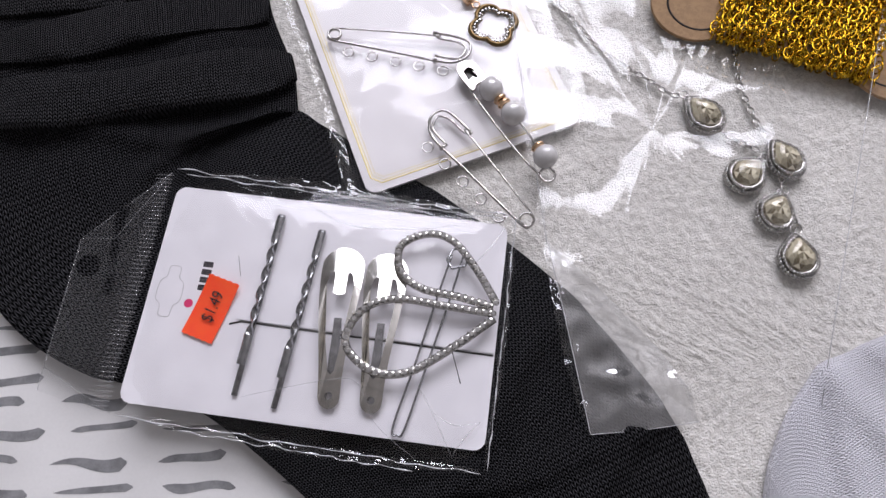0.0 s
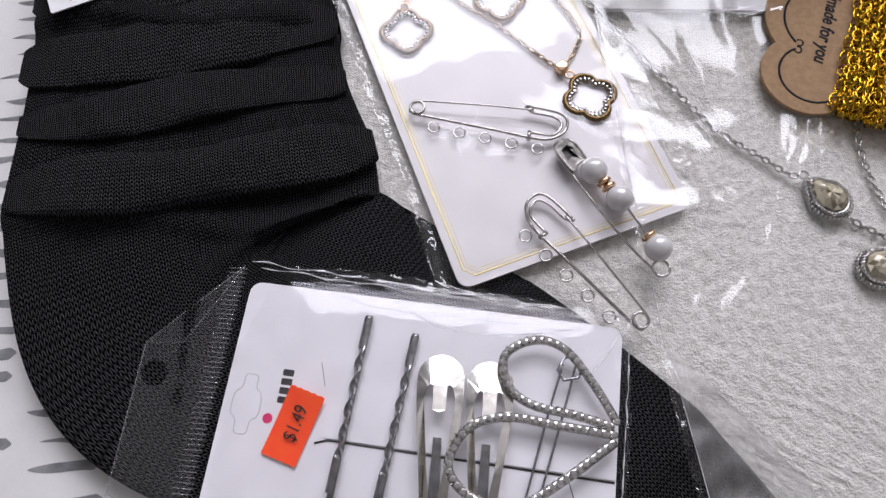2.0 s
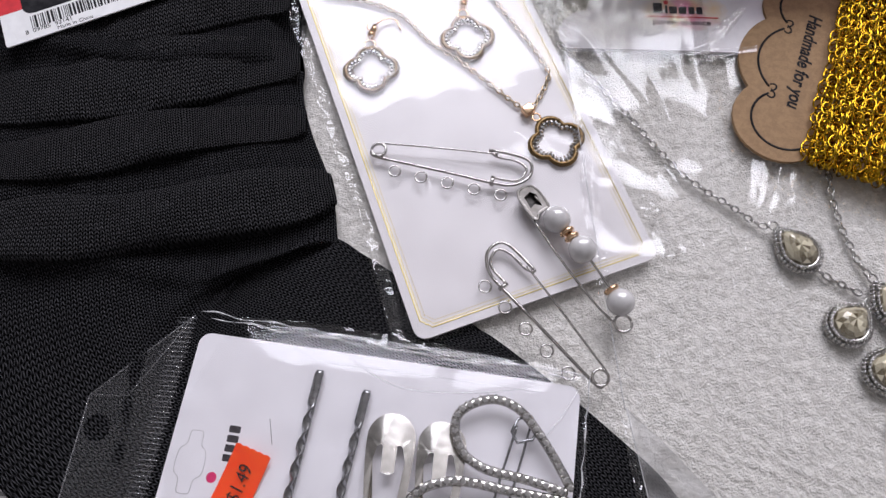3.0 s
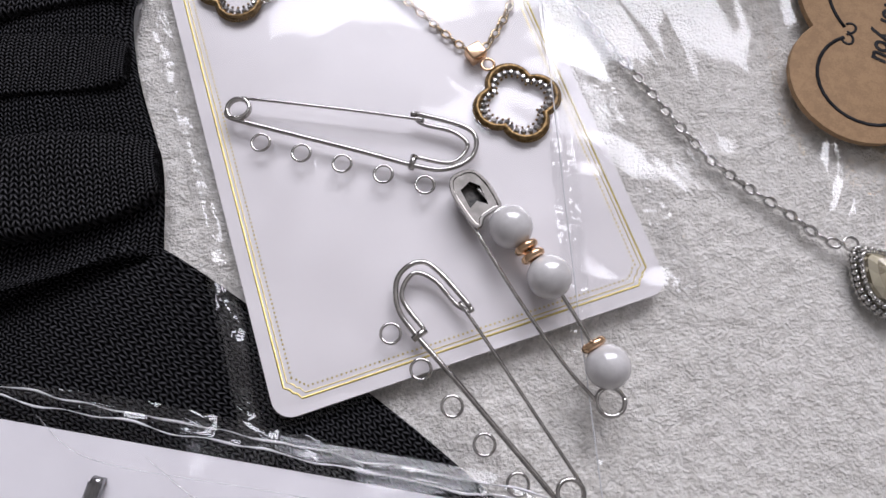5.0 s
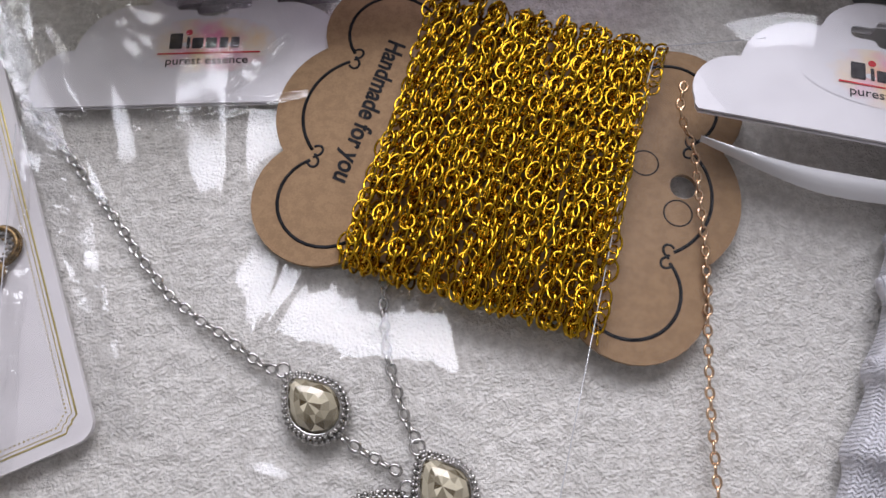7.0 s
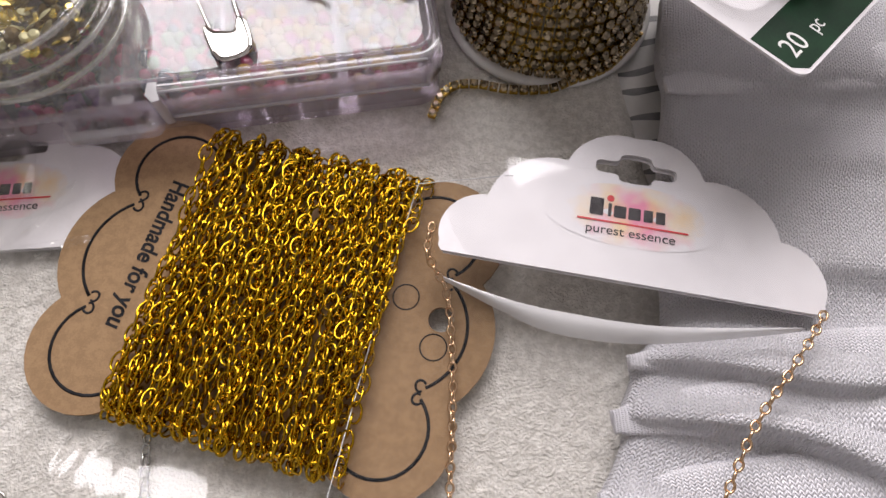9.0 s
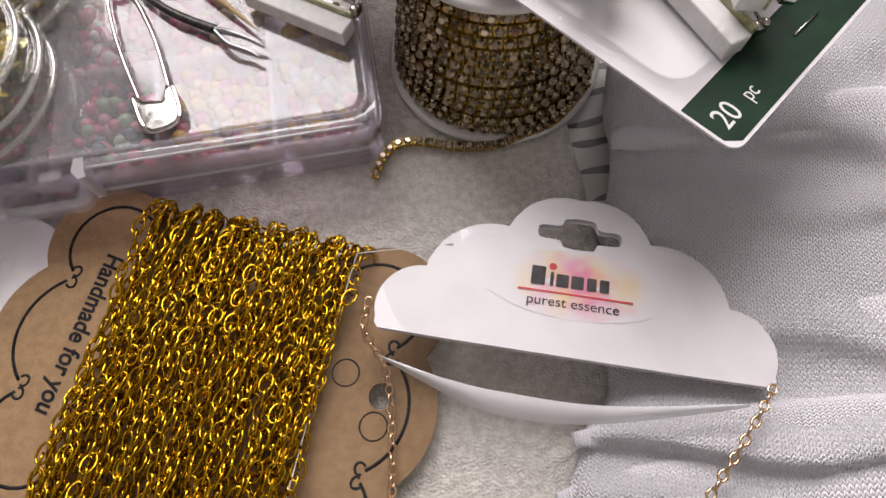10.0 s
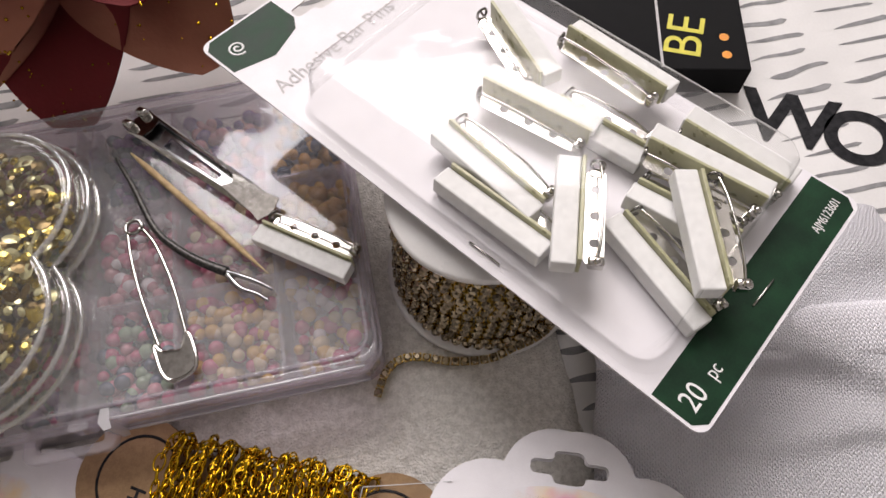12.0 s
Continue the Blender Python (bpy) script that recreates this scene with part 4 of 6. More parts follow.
bag = thing("card_bag", "clear glossy plastic bag round the jewellery card", "plastic bag", -28, 7.5, 2.6, 18.6)
bm = bmesh.new()
sheet_film(bm, [(-8, -1.5), (98, -2.5), (101, 60), (99, 195), (-7, 195), (-6.5, 90)], 2.5, 0.6, 4.0, 9, lift=lambda x, y: 2.0 * bump01(y, 62, 88) - 2.0 * max(0.0, abs(x - 45) / 53) ** 8 - 2.0 * max(0.0, 1 - (y + 2) / 8) ** 2)
part("front_film", bm, M["film"], bag, "clear glossy film")
bm = bmesh.new()
for pts, w in (([(-4.5, 195, -0.5), (-4.2, 120, 0), (-4.2, 60, -0.5), (-5, -1, 0)], 4.6), ([(95, -1, -1), (96, 30, -1), (95, 80, -1), (97, 150, -1)], 7.0)):
    path = [p for p, _ in evenly(spline(pts, 30), 2.0)]
    cross = []
    for k, p in enumerate(path):
        o = [noise.noise(Vector((k * 0.13, j * 0.9, w))) for j in range(5)]
        cross.append([bm.verts.new(p + Vector((w * (j / 4 - 0.5) + o[0], 0, 1.2 + 1.6 * o[j]))) for j in range(5)])
    for A, B in zip(cross, cross[1:]):
        for j in range(4):
            bm.faces.new((A[j], A[j + 1], B[j + 1], B[j]))
part("side_fold", bm, M["crinkle"], bag, "creased film edge")

# ---- safety pins on the card ----
def kilt_pin(x, y, turn, flip, label):
    t = thing("kilt_pin", label, "safety pin", x, y, 5.8, turn, group="kilt pins")
    f = -1.0 if flip else 1.0
    bm = bmesh.new()
    coil = [(2.7 * math.cos(q), 2.7 * math.sin(q) * f, 0.5 + 1.3 * k / 34) for k in range(35) for q in (-1.9 - 2 * math.pi * k / 17 * 1.0,)]
    top = spline([(0.5, 2.8 * f, 1.6), (15, 3.2 * f, 1.9), (30, 3.7 * f, 1.8), (44, 4.0 * f, 1.5)], 8)
    tube(bm, [tuple(v) for v in top], 0.42, 8)
    part("pin_wire", bm, M["steel"], t)
    bm = bmesh.new()
    tube(bm, coil, 0.5, 8)
    part("coil", bm, M["steel"], t)
    bm = bmesh.new()
    low = spline([(-2.6, -0.6 * f, 0.9), (-1.2, -2.5 * f, 0.9), (10, -3.9 * f, 0.9), (30, -6.0 * f, 0.9), (44, -7.7 * f, 0.9), (50.5, -7.6 * f, 1.0), (55.6, -4.6 * f, 1.1), (57, -0.6 * f, 1.2), (55.6, 2.8 * f, 1.3), (51, 4.3 * f, 1.5), (41.8, 5.2 * f, 1.8)], 8)
    tube(bm, [tuple(v) for v in low], 0.62, 8)
    part("back_bar", bm, M["steel"], t)
    bm = bmesh.new()
    tube(bm, [tuple(v) for v in spline([(41, 4.9 * f, 1.2), (44, 3.2 * f, 0.8), (51, 2.4 * f, 0.8), (55, -0.6 * f, 1.0), (52, -5.6 * f, 1.0), (43.5, -5.6 * f, 1.2)], 8)], 0.55, 8)
    ball(bm, 0.8, 41.2, 5.0 * f, 1.8, 8, 6)
    tube(bm, [(43.2, -5.2 * f, 1.2), (43.0, -8.8 * f, 1.0)], 0.8, 8)
    part("clasp", bm, M["steel"], t, "bent wire clasp")
    for k in range(5):
        cx = 7.2 + k * 9.9
        cy = -2.5 - 0.111 * (cx + 1.9) - 4.0
        bm = bmesh.new()
        tube(bm, [(cx + 2.15 * math.cos(q), (cy + 2.15 * math.sin(q)) * f, 0.7) for q in (2 * math.pi * j / 18 for j in range(18))], 0.34, 6, closed=True)
        part("loop", bm, M["steel"], t)
    return t


kilt_pin(-41.9, 79.2, -9.0, False, "silver kilt pin with five small loops on the card")
kilt_pin(31.8, -6.0, 124.5, True, "silver kilt pin with five small loops across the card edge")

pp = thing("pearl_pin", "silver safety pin threaded with white pearls and gold rings", "safety pin", 11.8, 59.7, 6.9, -59.5)
bm = bmesh.new()
tube(bm, [tuple(v) for v in spline([(1, -3.6, 1), (10, -3.9, 1.2), (28, -4.2, 1.5), (45, -3.4, 1.2), (54.5, -1.8, 1)], 8)], 0.45, 8)
tube(bm, [tuple(v) for v in spline([(2, 1.5, 1.5), (14, 2.8, 2.6), (28, 3.9, 2.8), (45, 3.8, 2.0), (54, 3.0, 1)], 8)], 0.45, 8)
tube(bm, [(56.2 + 2.9 * math.cos(q), 0.6 + 2.9 * math.sin(q), 0.8 + 0.6 * k / 30) for k in range(31) for q in (2.2 + 2 * math.pi * k / 16,)], 0.48, 8)
part("pin_wire", bm, M["steel"], pp)
bm = bmesh.new()
cap = spline([(-2.4, -1.8), (-0.8, -4.2), (3, -5.0), (10, -4.6), (11, -3.4), (9.6, -1.6), (9.2, 2.2), (9.0, 4.2), (3, 4.6), (-1.4, 3.0)], 4, True)
cap = [Vector((p.x * 0.95, p.y * 0.82, 0)) for p in cap]
plate(bm, cap, 0.2, 2.6, holes=[[Vector(p) for p in ((1.2, -2.2), (6.0, -2.6), (5.2, -0.4), (7.2, 1.4), (2.4, 2.1), (0.4, 0.6))]])
tube(bm, [(p.x, p.y, 2.5) for p in cap], 0.55, 6, closed=True)
part("cap", bm, M["steel"], pp, "polished silver cap", smooth=False)
# added dark plate: stands in for the shade seen through the cap's opening
bm = bmesh.new()
plate(bm, [p * 0.9 for p in cap], 0.1, 0.5)
part("cap_shade", bm, M["dark_metal"], pp, "dark plate painted as shade inside the cap", smooth=False)
for x, y, r in ((14.2, 2.8, 4.9), (28.0, 3.9, 4.9), (50.0, 3.8, 4.7)):
    bm = bmesh.new()
    ball(bm, r, x, y, 2.6, 28, 18)
    part("pearl", bm, M["pearl"], pp, "glossy white pearl")
for x, y in ((19.9, 3.2), (22.3, 3.4), (44.8, 3.8)):
    bm = bmesh.new()
    tube(bm, [(x, y + 1.9 * math.cos(q), 2.6 + 1.9 * math.sin(q)) for q in (2 * math.pi * k / 20 for k in range(20))], 0.95, 8, closed=True)
    part("gold_ring", bm, M["rosegold"], pp, "polished gold ring")

# ---- sock label ----
tag = thing("sock_label", "white and red paper label with barcode on the sock", "label", -185.2, 122.7, 14.0, 22.0)
bm = bmesh.new()
plate(bm, rrect(95, 60, 0.8, 2, 47.5, 30), 0.0, 0.5)
part("card", bm, M["paint_white"], tag, smooth=False)
bm = bmesh.new()
plate(bm, [(0.0, 16), (9, 16), (12, 60), (0.0, 60)], 0.5, 0.56)
part("red_print", bm, M["red"], tag, smooth=False)
bm = bmesh.new()
plate(bm, rrect(70, 44, 4, 5, 44, 34.5), 0.5, 0.6)
part("dark_print", bm, M["ink"], tag, smooth=False)
bm = bmesh.new()
rng = random.Random(3)
x = 11.0
while x < 46:
    w = rng.choice((0.3, 0.3, 0.6, 0.9))
    plate(bm, rrect(w, 6.2, 0.05, 1, x + w / 2, 8.2), 0.5, 0.56)
    x += w + rng.choice((0.35, 0.35, 0.6))
tagged(part("barcode", bm, M["ink"], tag, "black barcode", smooth=False), kind="stuff")
lettering("barcode_digits", "8  09785  92141", 2.8, M["ink"], tag, 8, 3.9, 0.55, 0, "LEFT")
lettering("origin_print", "Made in China", 2.4, M["inkgrey"], tag, 20, 1.5, 0.55, 0, "LEFT")


# ---- cloud shaped header cards ----
def cloud_outline():
    right = arc((49, 3.0), (38.5, 18.5), 5.0, 10) + arc((38.5, 18.5), (18.5, 33), 5.2, 10) + arc((18.5, 33), (0, 43.5), 4.2, 8)
    left = [Vector((-p.x, p.y)) for p in right[::-1]]
    base = [Vector((-49, 1.6)), Vector((-48, 0.2)), Vector((-30, -0.3)), Vector((0, -0.5)), Vector((30, -0.3)), Vector((48, 0.2)), Vector((49, 1.6))]
    return right + [Vector((0, 43.5))] + left + base


def hang_hole(cy):
    pts = [(-10, -1.9), (-5, -2.2), (-3.6, -4.2), (3.6, -4.2), (5, -2.2), (10, -1.9), (11, 0), (10, 1.9), (5, 2.2), (3.4, 4.6), (-3.4, 4.6), (-5, 2.2), (-10, 1.9), (-11, 0)]
    return [Vector((p.x, p.y + cy)) for p in spline(pts, 3, True)]


def header_card(x, y, z, turn, label, tilt=0.0, roll=0.0):
    t = thing("header_card", label, "display card", x, y, z, turn, group="cloud header cards")
    t.matrix_world = pose(x * MM, y * MM, z * MM, tilt, roll, turn)
    for k, name in ((0, "front_leaf"), (1, "back_leaf")):
        bm = bmesh.new()
        sc = 1.0 - 0.012 * k
        plate(bm, [p * sc for p in cloud_outline()], -1.3 * k, 0.55 - 1.3 * k, holes=[[q * sc for q in hang_hole(33)]], lift=lambda x, y: -0.0006 * x * x)
        part(name, bm, M["card"], t, smooth=False)
    bm = bmesh.new()
    vs = [bm.verts.new((p.x, p.y + 18.5, 0.58 - 0.0006 * p.x * p.x)) for p in circle(1.0, 48)]
    for v in vs:
        x1, y1 = v.co.x * 24, 18.5 + (v.co.y - 18.5) * 9.5
        v.co = (x1, y1, 0.58 - 0.0006 * x1 * x1)
    hub = bm.verts.new((0, 18.5, 0.60))
    for k in range(48):
        bm.faces.new((hub, vs[k], vs[(k + 1) % 48]))
    part("colour_wash", bm, WASH, t, "soft pink and yellow printed wash", smooth=False)
    zc = 0.66
    bm = bmesh.new()
    for cx, w, h in ((-9.6, 3.6, 5.2), (-6.1, 0.9, 4.0), (-3.4, 3.2, 3.6), (0.4, 3.2, 3.6), (4.0, 2.4, 3.6), (7.2, 2.4, 3.6)):
        plate(bm, rrect(w, h, 0.3, 2, cx, 17.4 + h / 2), zc - 0.04, zc + 0.02)
    part("logo_bar", bm, M["inkgrey"], t, "dark printed bars", smooth=False)
    bm = bmesh.new()
    plate(bm, circle(1.0, 12, -6.1, 22.9), zc - 0.04, zc + 0.03)
    plate(bm, rrect(29, 0.5, 0.1, 1, 0, 15.8), zc - 0.04, zc + 0.02)
    part("logo_line", bm, M["red"], t, "red printed line and dot", smooth=False)
    lettering("tagline", "purest essence", 3.7, M["inkgrey"], t, -0.4, 13.2, zc, squeeze=1.05)
    return t


header_card(79, 122.8, 3.5, -3.6, "white cloud shaped necklace card under clear film")
header_card(252, 84.6, 19.5, -18.2, "white cloud shaped necklace card lying on the sock", -4, 0)

# ---- crystal necklace ----
neck = thing("crystal_necklace", "silver chain necklace with champagne crystal drops on the blanket", "necklace", 0, 0, 0.6)
for pts in ([(30, 127, 2.4), (36, 120, 1.4), (52.9, 95.8, 1), (68.3, 72.6, 1), (77, 63.5, 1), (85.5, 57.1, 1), (94, 49.5, 1.2), (98.2, 47.2, 1.6)],
            [(125.5, 78, 1), (124.9, 68.5, 1), (124.6, 50.9, 1), (127.2, 36, 1), (129.2, 30, 1.4), (130.6, 27.4, 1.6)],
            [(111.5, 32, 1.2), (117, 27.5, 1), (122, 24, 1.2), (126.5, 21.5, 1.4)], [(133, 9, 1.2), (131.5, 4, 1), (130.5, 1.5, 1.2)], [(134, -8, 1.4), (136, -11, 1), (134, -13.5, 1.2)]):
    bm = bmesh.new()
    links(bm, spline(pts, 10), 3.9, 3.0, 0.42, 2.75, 12, 6, 0.12, 68)
    part("chain", bm, M["silver"], neck, "silver cable chain")


def drop_outline(L, W, n=36):
    out = []
    for k in range(n):
        q = 2 * math.pi * k / n
        x = math.cos(q)
        out.append(Vector((L / 2 * x, W / 2 * math.sin(q) * (1 - 0.45 * max(0, x) ** 1.4 - 0.1 * x))))
    return out


def crystal_drop(x, y, turn, tilt, L=16.5, W=14.0):
    d = new("crystal_drop")
    d.parent = neck
    d.matrix_basis = pose(x * MM, y * MM, 1.6 * MM, tilt, 0, turn)
    tagged(d, "faceted champagne crystal in a beaded silver frame")
    ring = drop_outline(L, W)
    levels = ((1.0, 1.2, 0.0), (0.93, 2.8, 0.5), (0.70, 4.1, 0.0), (0.42, 4.7, 0.5))
    bm = bmesh.new()
    rows = []
    n = 12
    for sc, z, sh in levels:
        row = []
        for k in range(n):
            f = ((k + sh) * 36 / n) % 36
            a, b = ring[int(f) % 36], ring[(int(f) + 1) % 36]
            p = a.lerp(b, f - int(f)) * 0.80 * sc
            row.append(bm.verts.new((p.x, p.y, z)))
        rows.append((row, sh))
    for (A, sa), (B, sb) in zip(rows, rows[1:]):
        for k in range(n):
            j = (k + 1) % n
            if sb > sa:
                bm.faces.new((A[k], A[j], B[k]))
                bm.faces.new((B[k], A[j], B[j]))
            else:
                bm.faces.new((A[k], B[j], B[k]))
                bm.faces.new((A[k], A[j], B[j]))
    crown = bm.verts.new((0.3, 0.2, 4.85))
    for k in range(n):
        bm.faces.new((rows[-1][0][k], rows[-1][0][(k + 1) % n], crown))
    base = bm.verts.new((0, 0, -0.6))
    for k in range(n):
        bm.faces.new((rows[0][0][(k + 1) % n], rows[0][0][k], base))
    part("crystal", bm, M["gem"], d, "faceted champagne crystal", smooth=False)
    bm = bmesh.new()
    tube(bm, [(p.x * 0.84, p.y * 0.84, 2.0) for p in ring], 0.55, 6, closed=True)
    plate(bm, [p * 0.98 for p in ring], -1.2, -0.8)
    bmesh.ops.create_circle(bm, segments=8, radius=0.1)
    tube(bm, [(L / 2 + 1.6 + 1.7 * math.cos(q), 1.7 * math.sin(q), 1.2) for q in (2 * math.pi * k / 14 for k in range(14))], 0.35, 6, closed=True)
    part("frame_band", bm, M["silver"], d, "silver rim and ring")
    bm = bmesh.new()
    for p, _ in evenly([v * 1.0 for v in ring + ring[:1]], 1.4):
        ball(bm, 0.72, p.x * 1.02, p.y * 1.02, 1.0, 8, 6)
        ball(bm, 0.58, p.x * 0.91, p.y * 0.91, 2.3, 6, 5)
        ball(bm, 0.6, p.x * 1.05, p.y * 1.05, -0.2, 6, 5)
    part("beaded_edge", bm, M["silver"], d, "beaded silver edge")


for x, y, turn, tilt, L in ((106.5, 38.6, 128, 0, 18.5), (135.0, 17.5, 118, 6, 17.5), (119.5, 11.5, 40, -4, 17.0), (127.5, -4.5, 60, 4, 16.0), (132.3, -22.5, 88, 0, 17.0)):
    crystal_drop(x, y, turn, tilt, L)

# ---- clear bag of the crystal necklace ----
bag = thing("necklace_bag", "clear creased plastic bag over the crystal necklace", "plastic bag", 0, 0, 0.0)
bm = bmesh.new()
sheet_film(bm, [(47, -84), (95, -80), (142, -76), (146, -10), (140, 60), (135, 168), (28, 172), (30, 120), (35, 40), (38.5, -16)], 7.4, 2.3, 5.0, 21,
           lift=lambda x, y: -4.5 * max(0.0, min(1.0, (-20 - y) / 60)) + 1.5 * max(0.0, 1 - abs(x - 44) / 20) * (1 if y < -20 else 0) - 4.9 * bump01(y + 0.45 * (x - 100), 58, 70) * bump01(x, 84, 93))
part("front_film", bm, M["bagfilm"], bag, "clear glossy film")
bm = bmesh.new()
for pts, w in (([(31, 128, 4), (34, 90, 4), (36, 40, 4), (38.5, -16, 3)], 6.0), ([(31, 124, 5), (60, 117, 5), (85, 119, 5), (108, 122, 5)], 7.0), ([(32, 126, 6), (24, 150, 6), (20, 168, 6)], 8.0), ([(78, 118, 6), (90, 126, 7), (104, 140, 7)], 5.0), ([(38.5, -16, 4), (42, -45, 8.2), (47, -84, 7.8)], 6.0)):
    path = [p for p, _ in evenly(spline(pts, 30), 2.0)]
    cross = []
    for k, p in enumerate(path):
        o = [noise.noise(Vector((k * 0.1, j * 0.8, w + pts[0][1]))) for j in range(6)]
        d = path[min(k + 1, len(path) - 1)] - path[max(k - 1, 0)]
        sd = Vector((d.y, -d.x, 0)).normalized()
        taper = math.sin(math.pi * (0.1 + 0.8 * k / len(path)))
        cross.append([bm.verts.new(p + sd * (w * taper * (j / 5 - 0.5)) + Vector((0, 0, 0.5 + 2.4 * o[j] * taper))) for j in range(6)])
    for A, B in zip(cross, cross[1:]):
        for j in range(5):
            bm.faces.new((A[j], A[j + 1], B[j + 1], B[j]))
part("crease", bm, M["crinkle"], bag, "sharp creases in the film")

bm = bmesh.new()
sheet_film(bm, [(38.5, -16), (60, -40), (74, -56), (82, -70), (84, -81), (66, -83), (47, -84), (43, -52)], 10.0, 2.2, 3.0, 41, lift=lambda x, y: -1.5 * max(0.0, (x - 60) / 24))
part("loose_corner", bm, M["waves"], bag, "wavy glossy corner of the film")

for pts in ([(31, 118, 7.5), (35, 40, 7.6), (38.5, -16, 7.4)], [(38.5, -16, 9.6), (43, -52, 10.2), (47, -84, 9.6)], [(47, -84, 9.6), (66, -83, 9.4), (84, -81, 8.6)]):
    bm = bmesh.new()
    tube(bm, [tuple(v) for v in spline(pts, 10)], 0.14, 5)
    part("film_edge", bm, M["lip"], bag, "thin edge of the film with a painted-in glint")

# ---- gold chain wound on a kraft card ----
kraft = thing("kraft_chain_card", "brown kraft card wound with bright gold chain", "craft chain", 158.9, 99.3, 3.2, -22.7)


def lobes(n=14):
    """Three round lobes down one end of the card, from top to bottom."""
    out = []
    for a, b, h in (((-30, 41.5), (-56, 17), 15.5), ((-56, 17), (-56, -17), 7.0), ((-56, -17), (-30, -41.5), 15.5)):
        got = arc(a, b, h, n)
        mid = got[n // 2]
        if mid.x > (a[0] + b[0]) / 2:
            got = arc(a, b, -h, n)
        out += got
    return [Vector((-26, 38.5))] + out + [Vector((-30, -41.5)), Vector((-26, -38.5))]


left = lobes()
right = [Vector((-p.x, p.y)) for p in left[::-1]]
bm = bmesh.new()
plate(bm, left + right, 0.0, 1.5, holes=[circle(3.5, 18, 47.5, 4.3)])
part("card", bm, M["kraft"], kraft, smooth=False)
def scroll(path, r, closed=False):
    bm = bmesh.new()
    tube(bm, [(p[0], p[1], 1.56) for p in path], r, 5, closed=closed, flat=0.15)
    part("scroll_line", bm, M["ink"], kraft)


for sg in (1, -1):
    for y0, y1, x0, x1, h in ((36.5, 17.5, -31, -48, 13.0), (14.5, -14.5, -48.5, -48.5, 7.0), (-17.5, -36.5, -48, -31, 13.0)):
        a, b = Vector((x0, y0)), Vector((x1, y1))
        got = arc(a, b, h, 16)
        if got[8].x > (a.x + b.x) / 2:
            got = arc(a, b, -h, 16)
        scroll([(p.x * sg, p.y) for p in got + [b]], 0.5)
    for yc in (16.0, -16.0):
        for f in (1, -1):
            scroll([((-47.0 + 1.6 * math.cos(q) * (1 - 0.04 * k)) * sg, yc + f * 1.7 + 1.5 * math.sin(q) * f) for k in range(12) for q in (2.6 - 2 * math.pi * k / 14,)], 0.38)
for cx, cy in ((36.5, 8.0), (47.5, -3.6)):
    scroll([(cx + 3.6 * math.cos(q), cy + 3.6 * math.sin(q)) for q in (2 * math.pi * k / 20 for k in range(20))], 0.22, True)
lettering("print", "Handmade for you", 7.4, M["ink"], kraft, -38.2, 2.0, 1.6, -90, shear=0.15, squeeze=0.82, bold=0.18, label="black handwritten style print")
rng = random.Random(5)
for layer in range(3):
    for k in range(17):
        x = -30.0 + k * 3.75 + (0, 1.9, 0.8)[layer]
        slant = rng.uniform(-2.6, 2.6)
        z = 3.4 + 2.0 * layer
        e = 40.5 + layer * 0.9
        path = spline([(x - slant, -e + 3, 0.6), (x - slant, -e, z * 0.55), (x - slant * 0.9, -e + 4, z), (x - slant * 0.4, -18, z + 0.6), (x + rng.uniform(-1, 1), 0, z + 0.8), (x + slant * 0.4, 18, z + 0.6), (x + slant * 0.9, e - 4, z), (x + slant, e, z * 0.55), (x + slant, e - 3, 0.6)], 10)
        path = [p + Vector((1.1 * noise.noise(p * 0.12 + Vector((k, layer, 0))), 0, 1.5 * noise.noise(p * 0.2 + Vector((3, k, layer))))) for p in path]
        bm = bmesh.new()
        links(bm, path, 6.1, 4.3, 0.36, 3.5, 12, 5, 0.5, 64, 12, seed=k + 40 * layer)
        part("chain_strand", bm, M["gold"], kraft)

# ---- necklace in the second bag ----
fine = thing("gold_necklace", "fine rose gold chain necklace hanging from the card", "necklace", 0, 0, 0.0)
for pts in ([(205, 107, 17), (203, 100, 16), (206.5, 92, 11), (206.8, 84, 8), (205.5, 70, 7), (203.5, 56, 6.0), (201, 42, 4.5), (198, 24, 4), (195.5, 6, 4), (193, -20, 4)],
            [(296, 69, 22), (290, 63.5, 23.5), (283, 57, 24), (272, 47, 24), (266, 40, 24), (258, 29, 23), (249, 16, 21.5), (240, 2, 20)]):
    bm = bmesh.new()
    links(bm, spline(pts, 10), 3.5, 2.6, 0.36, 2.45, 11, 6, 0.1, 68)
    part("chain", bm, M["rosegold"], fine, "rose gold cable chain")
bag = thing("necklace_bag", "clear glossy plastic bag over the gold necklace", "plastic bag", 0, 0, 0.0)


def bag_lift(x, y):
    return 14.0 * bump01(y + 0.33 * (x - 250), 40, 85) * bump01(x, 195, 235) + 6.5 * bump01(x + 0.5 * y, 200, 285)


bm = bmesh.new()
sheet_film(bm, [(126, -77), (220, -112), (262, 0), (308, 80), (296, 92), (229, 119), (203, 123), (192, 98), (160, 13)], 8.4, 1.2, 5.0, 33, lift=bag_lift)
part("front_film", bm, M["film"], bag, "clear glossy film")
bm = bmesh.new()
path = spline([(206, 93, 17), (221, 84.5, 18.5), (235, 78.5, 20), (257, 71.5, 22), (289, 66.5, 23.5)], 12)
cross = []
for k, p in enumerate(path):
    w = 0.6 + 5.2 * math.sin(math.pi * k / (len(path) - 1)) ** 1.3
    cross.append([bm.verts.new(p + Vector((0.1 * j, -w * j / 4, -0.5 * j + 0.9 * math.sin(j * 0.8)))) for j in range(5)])
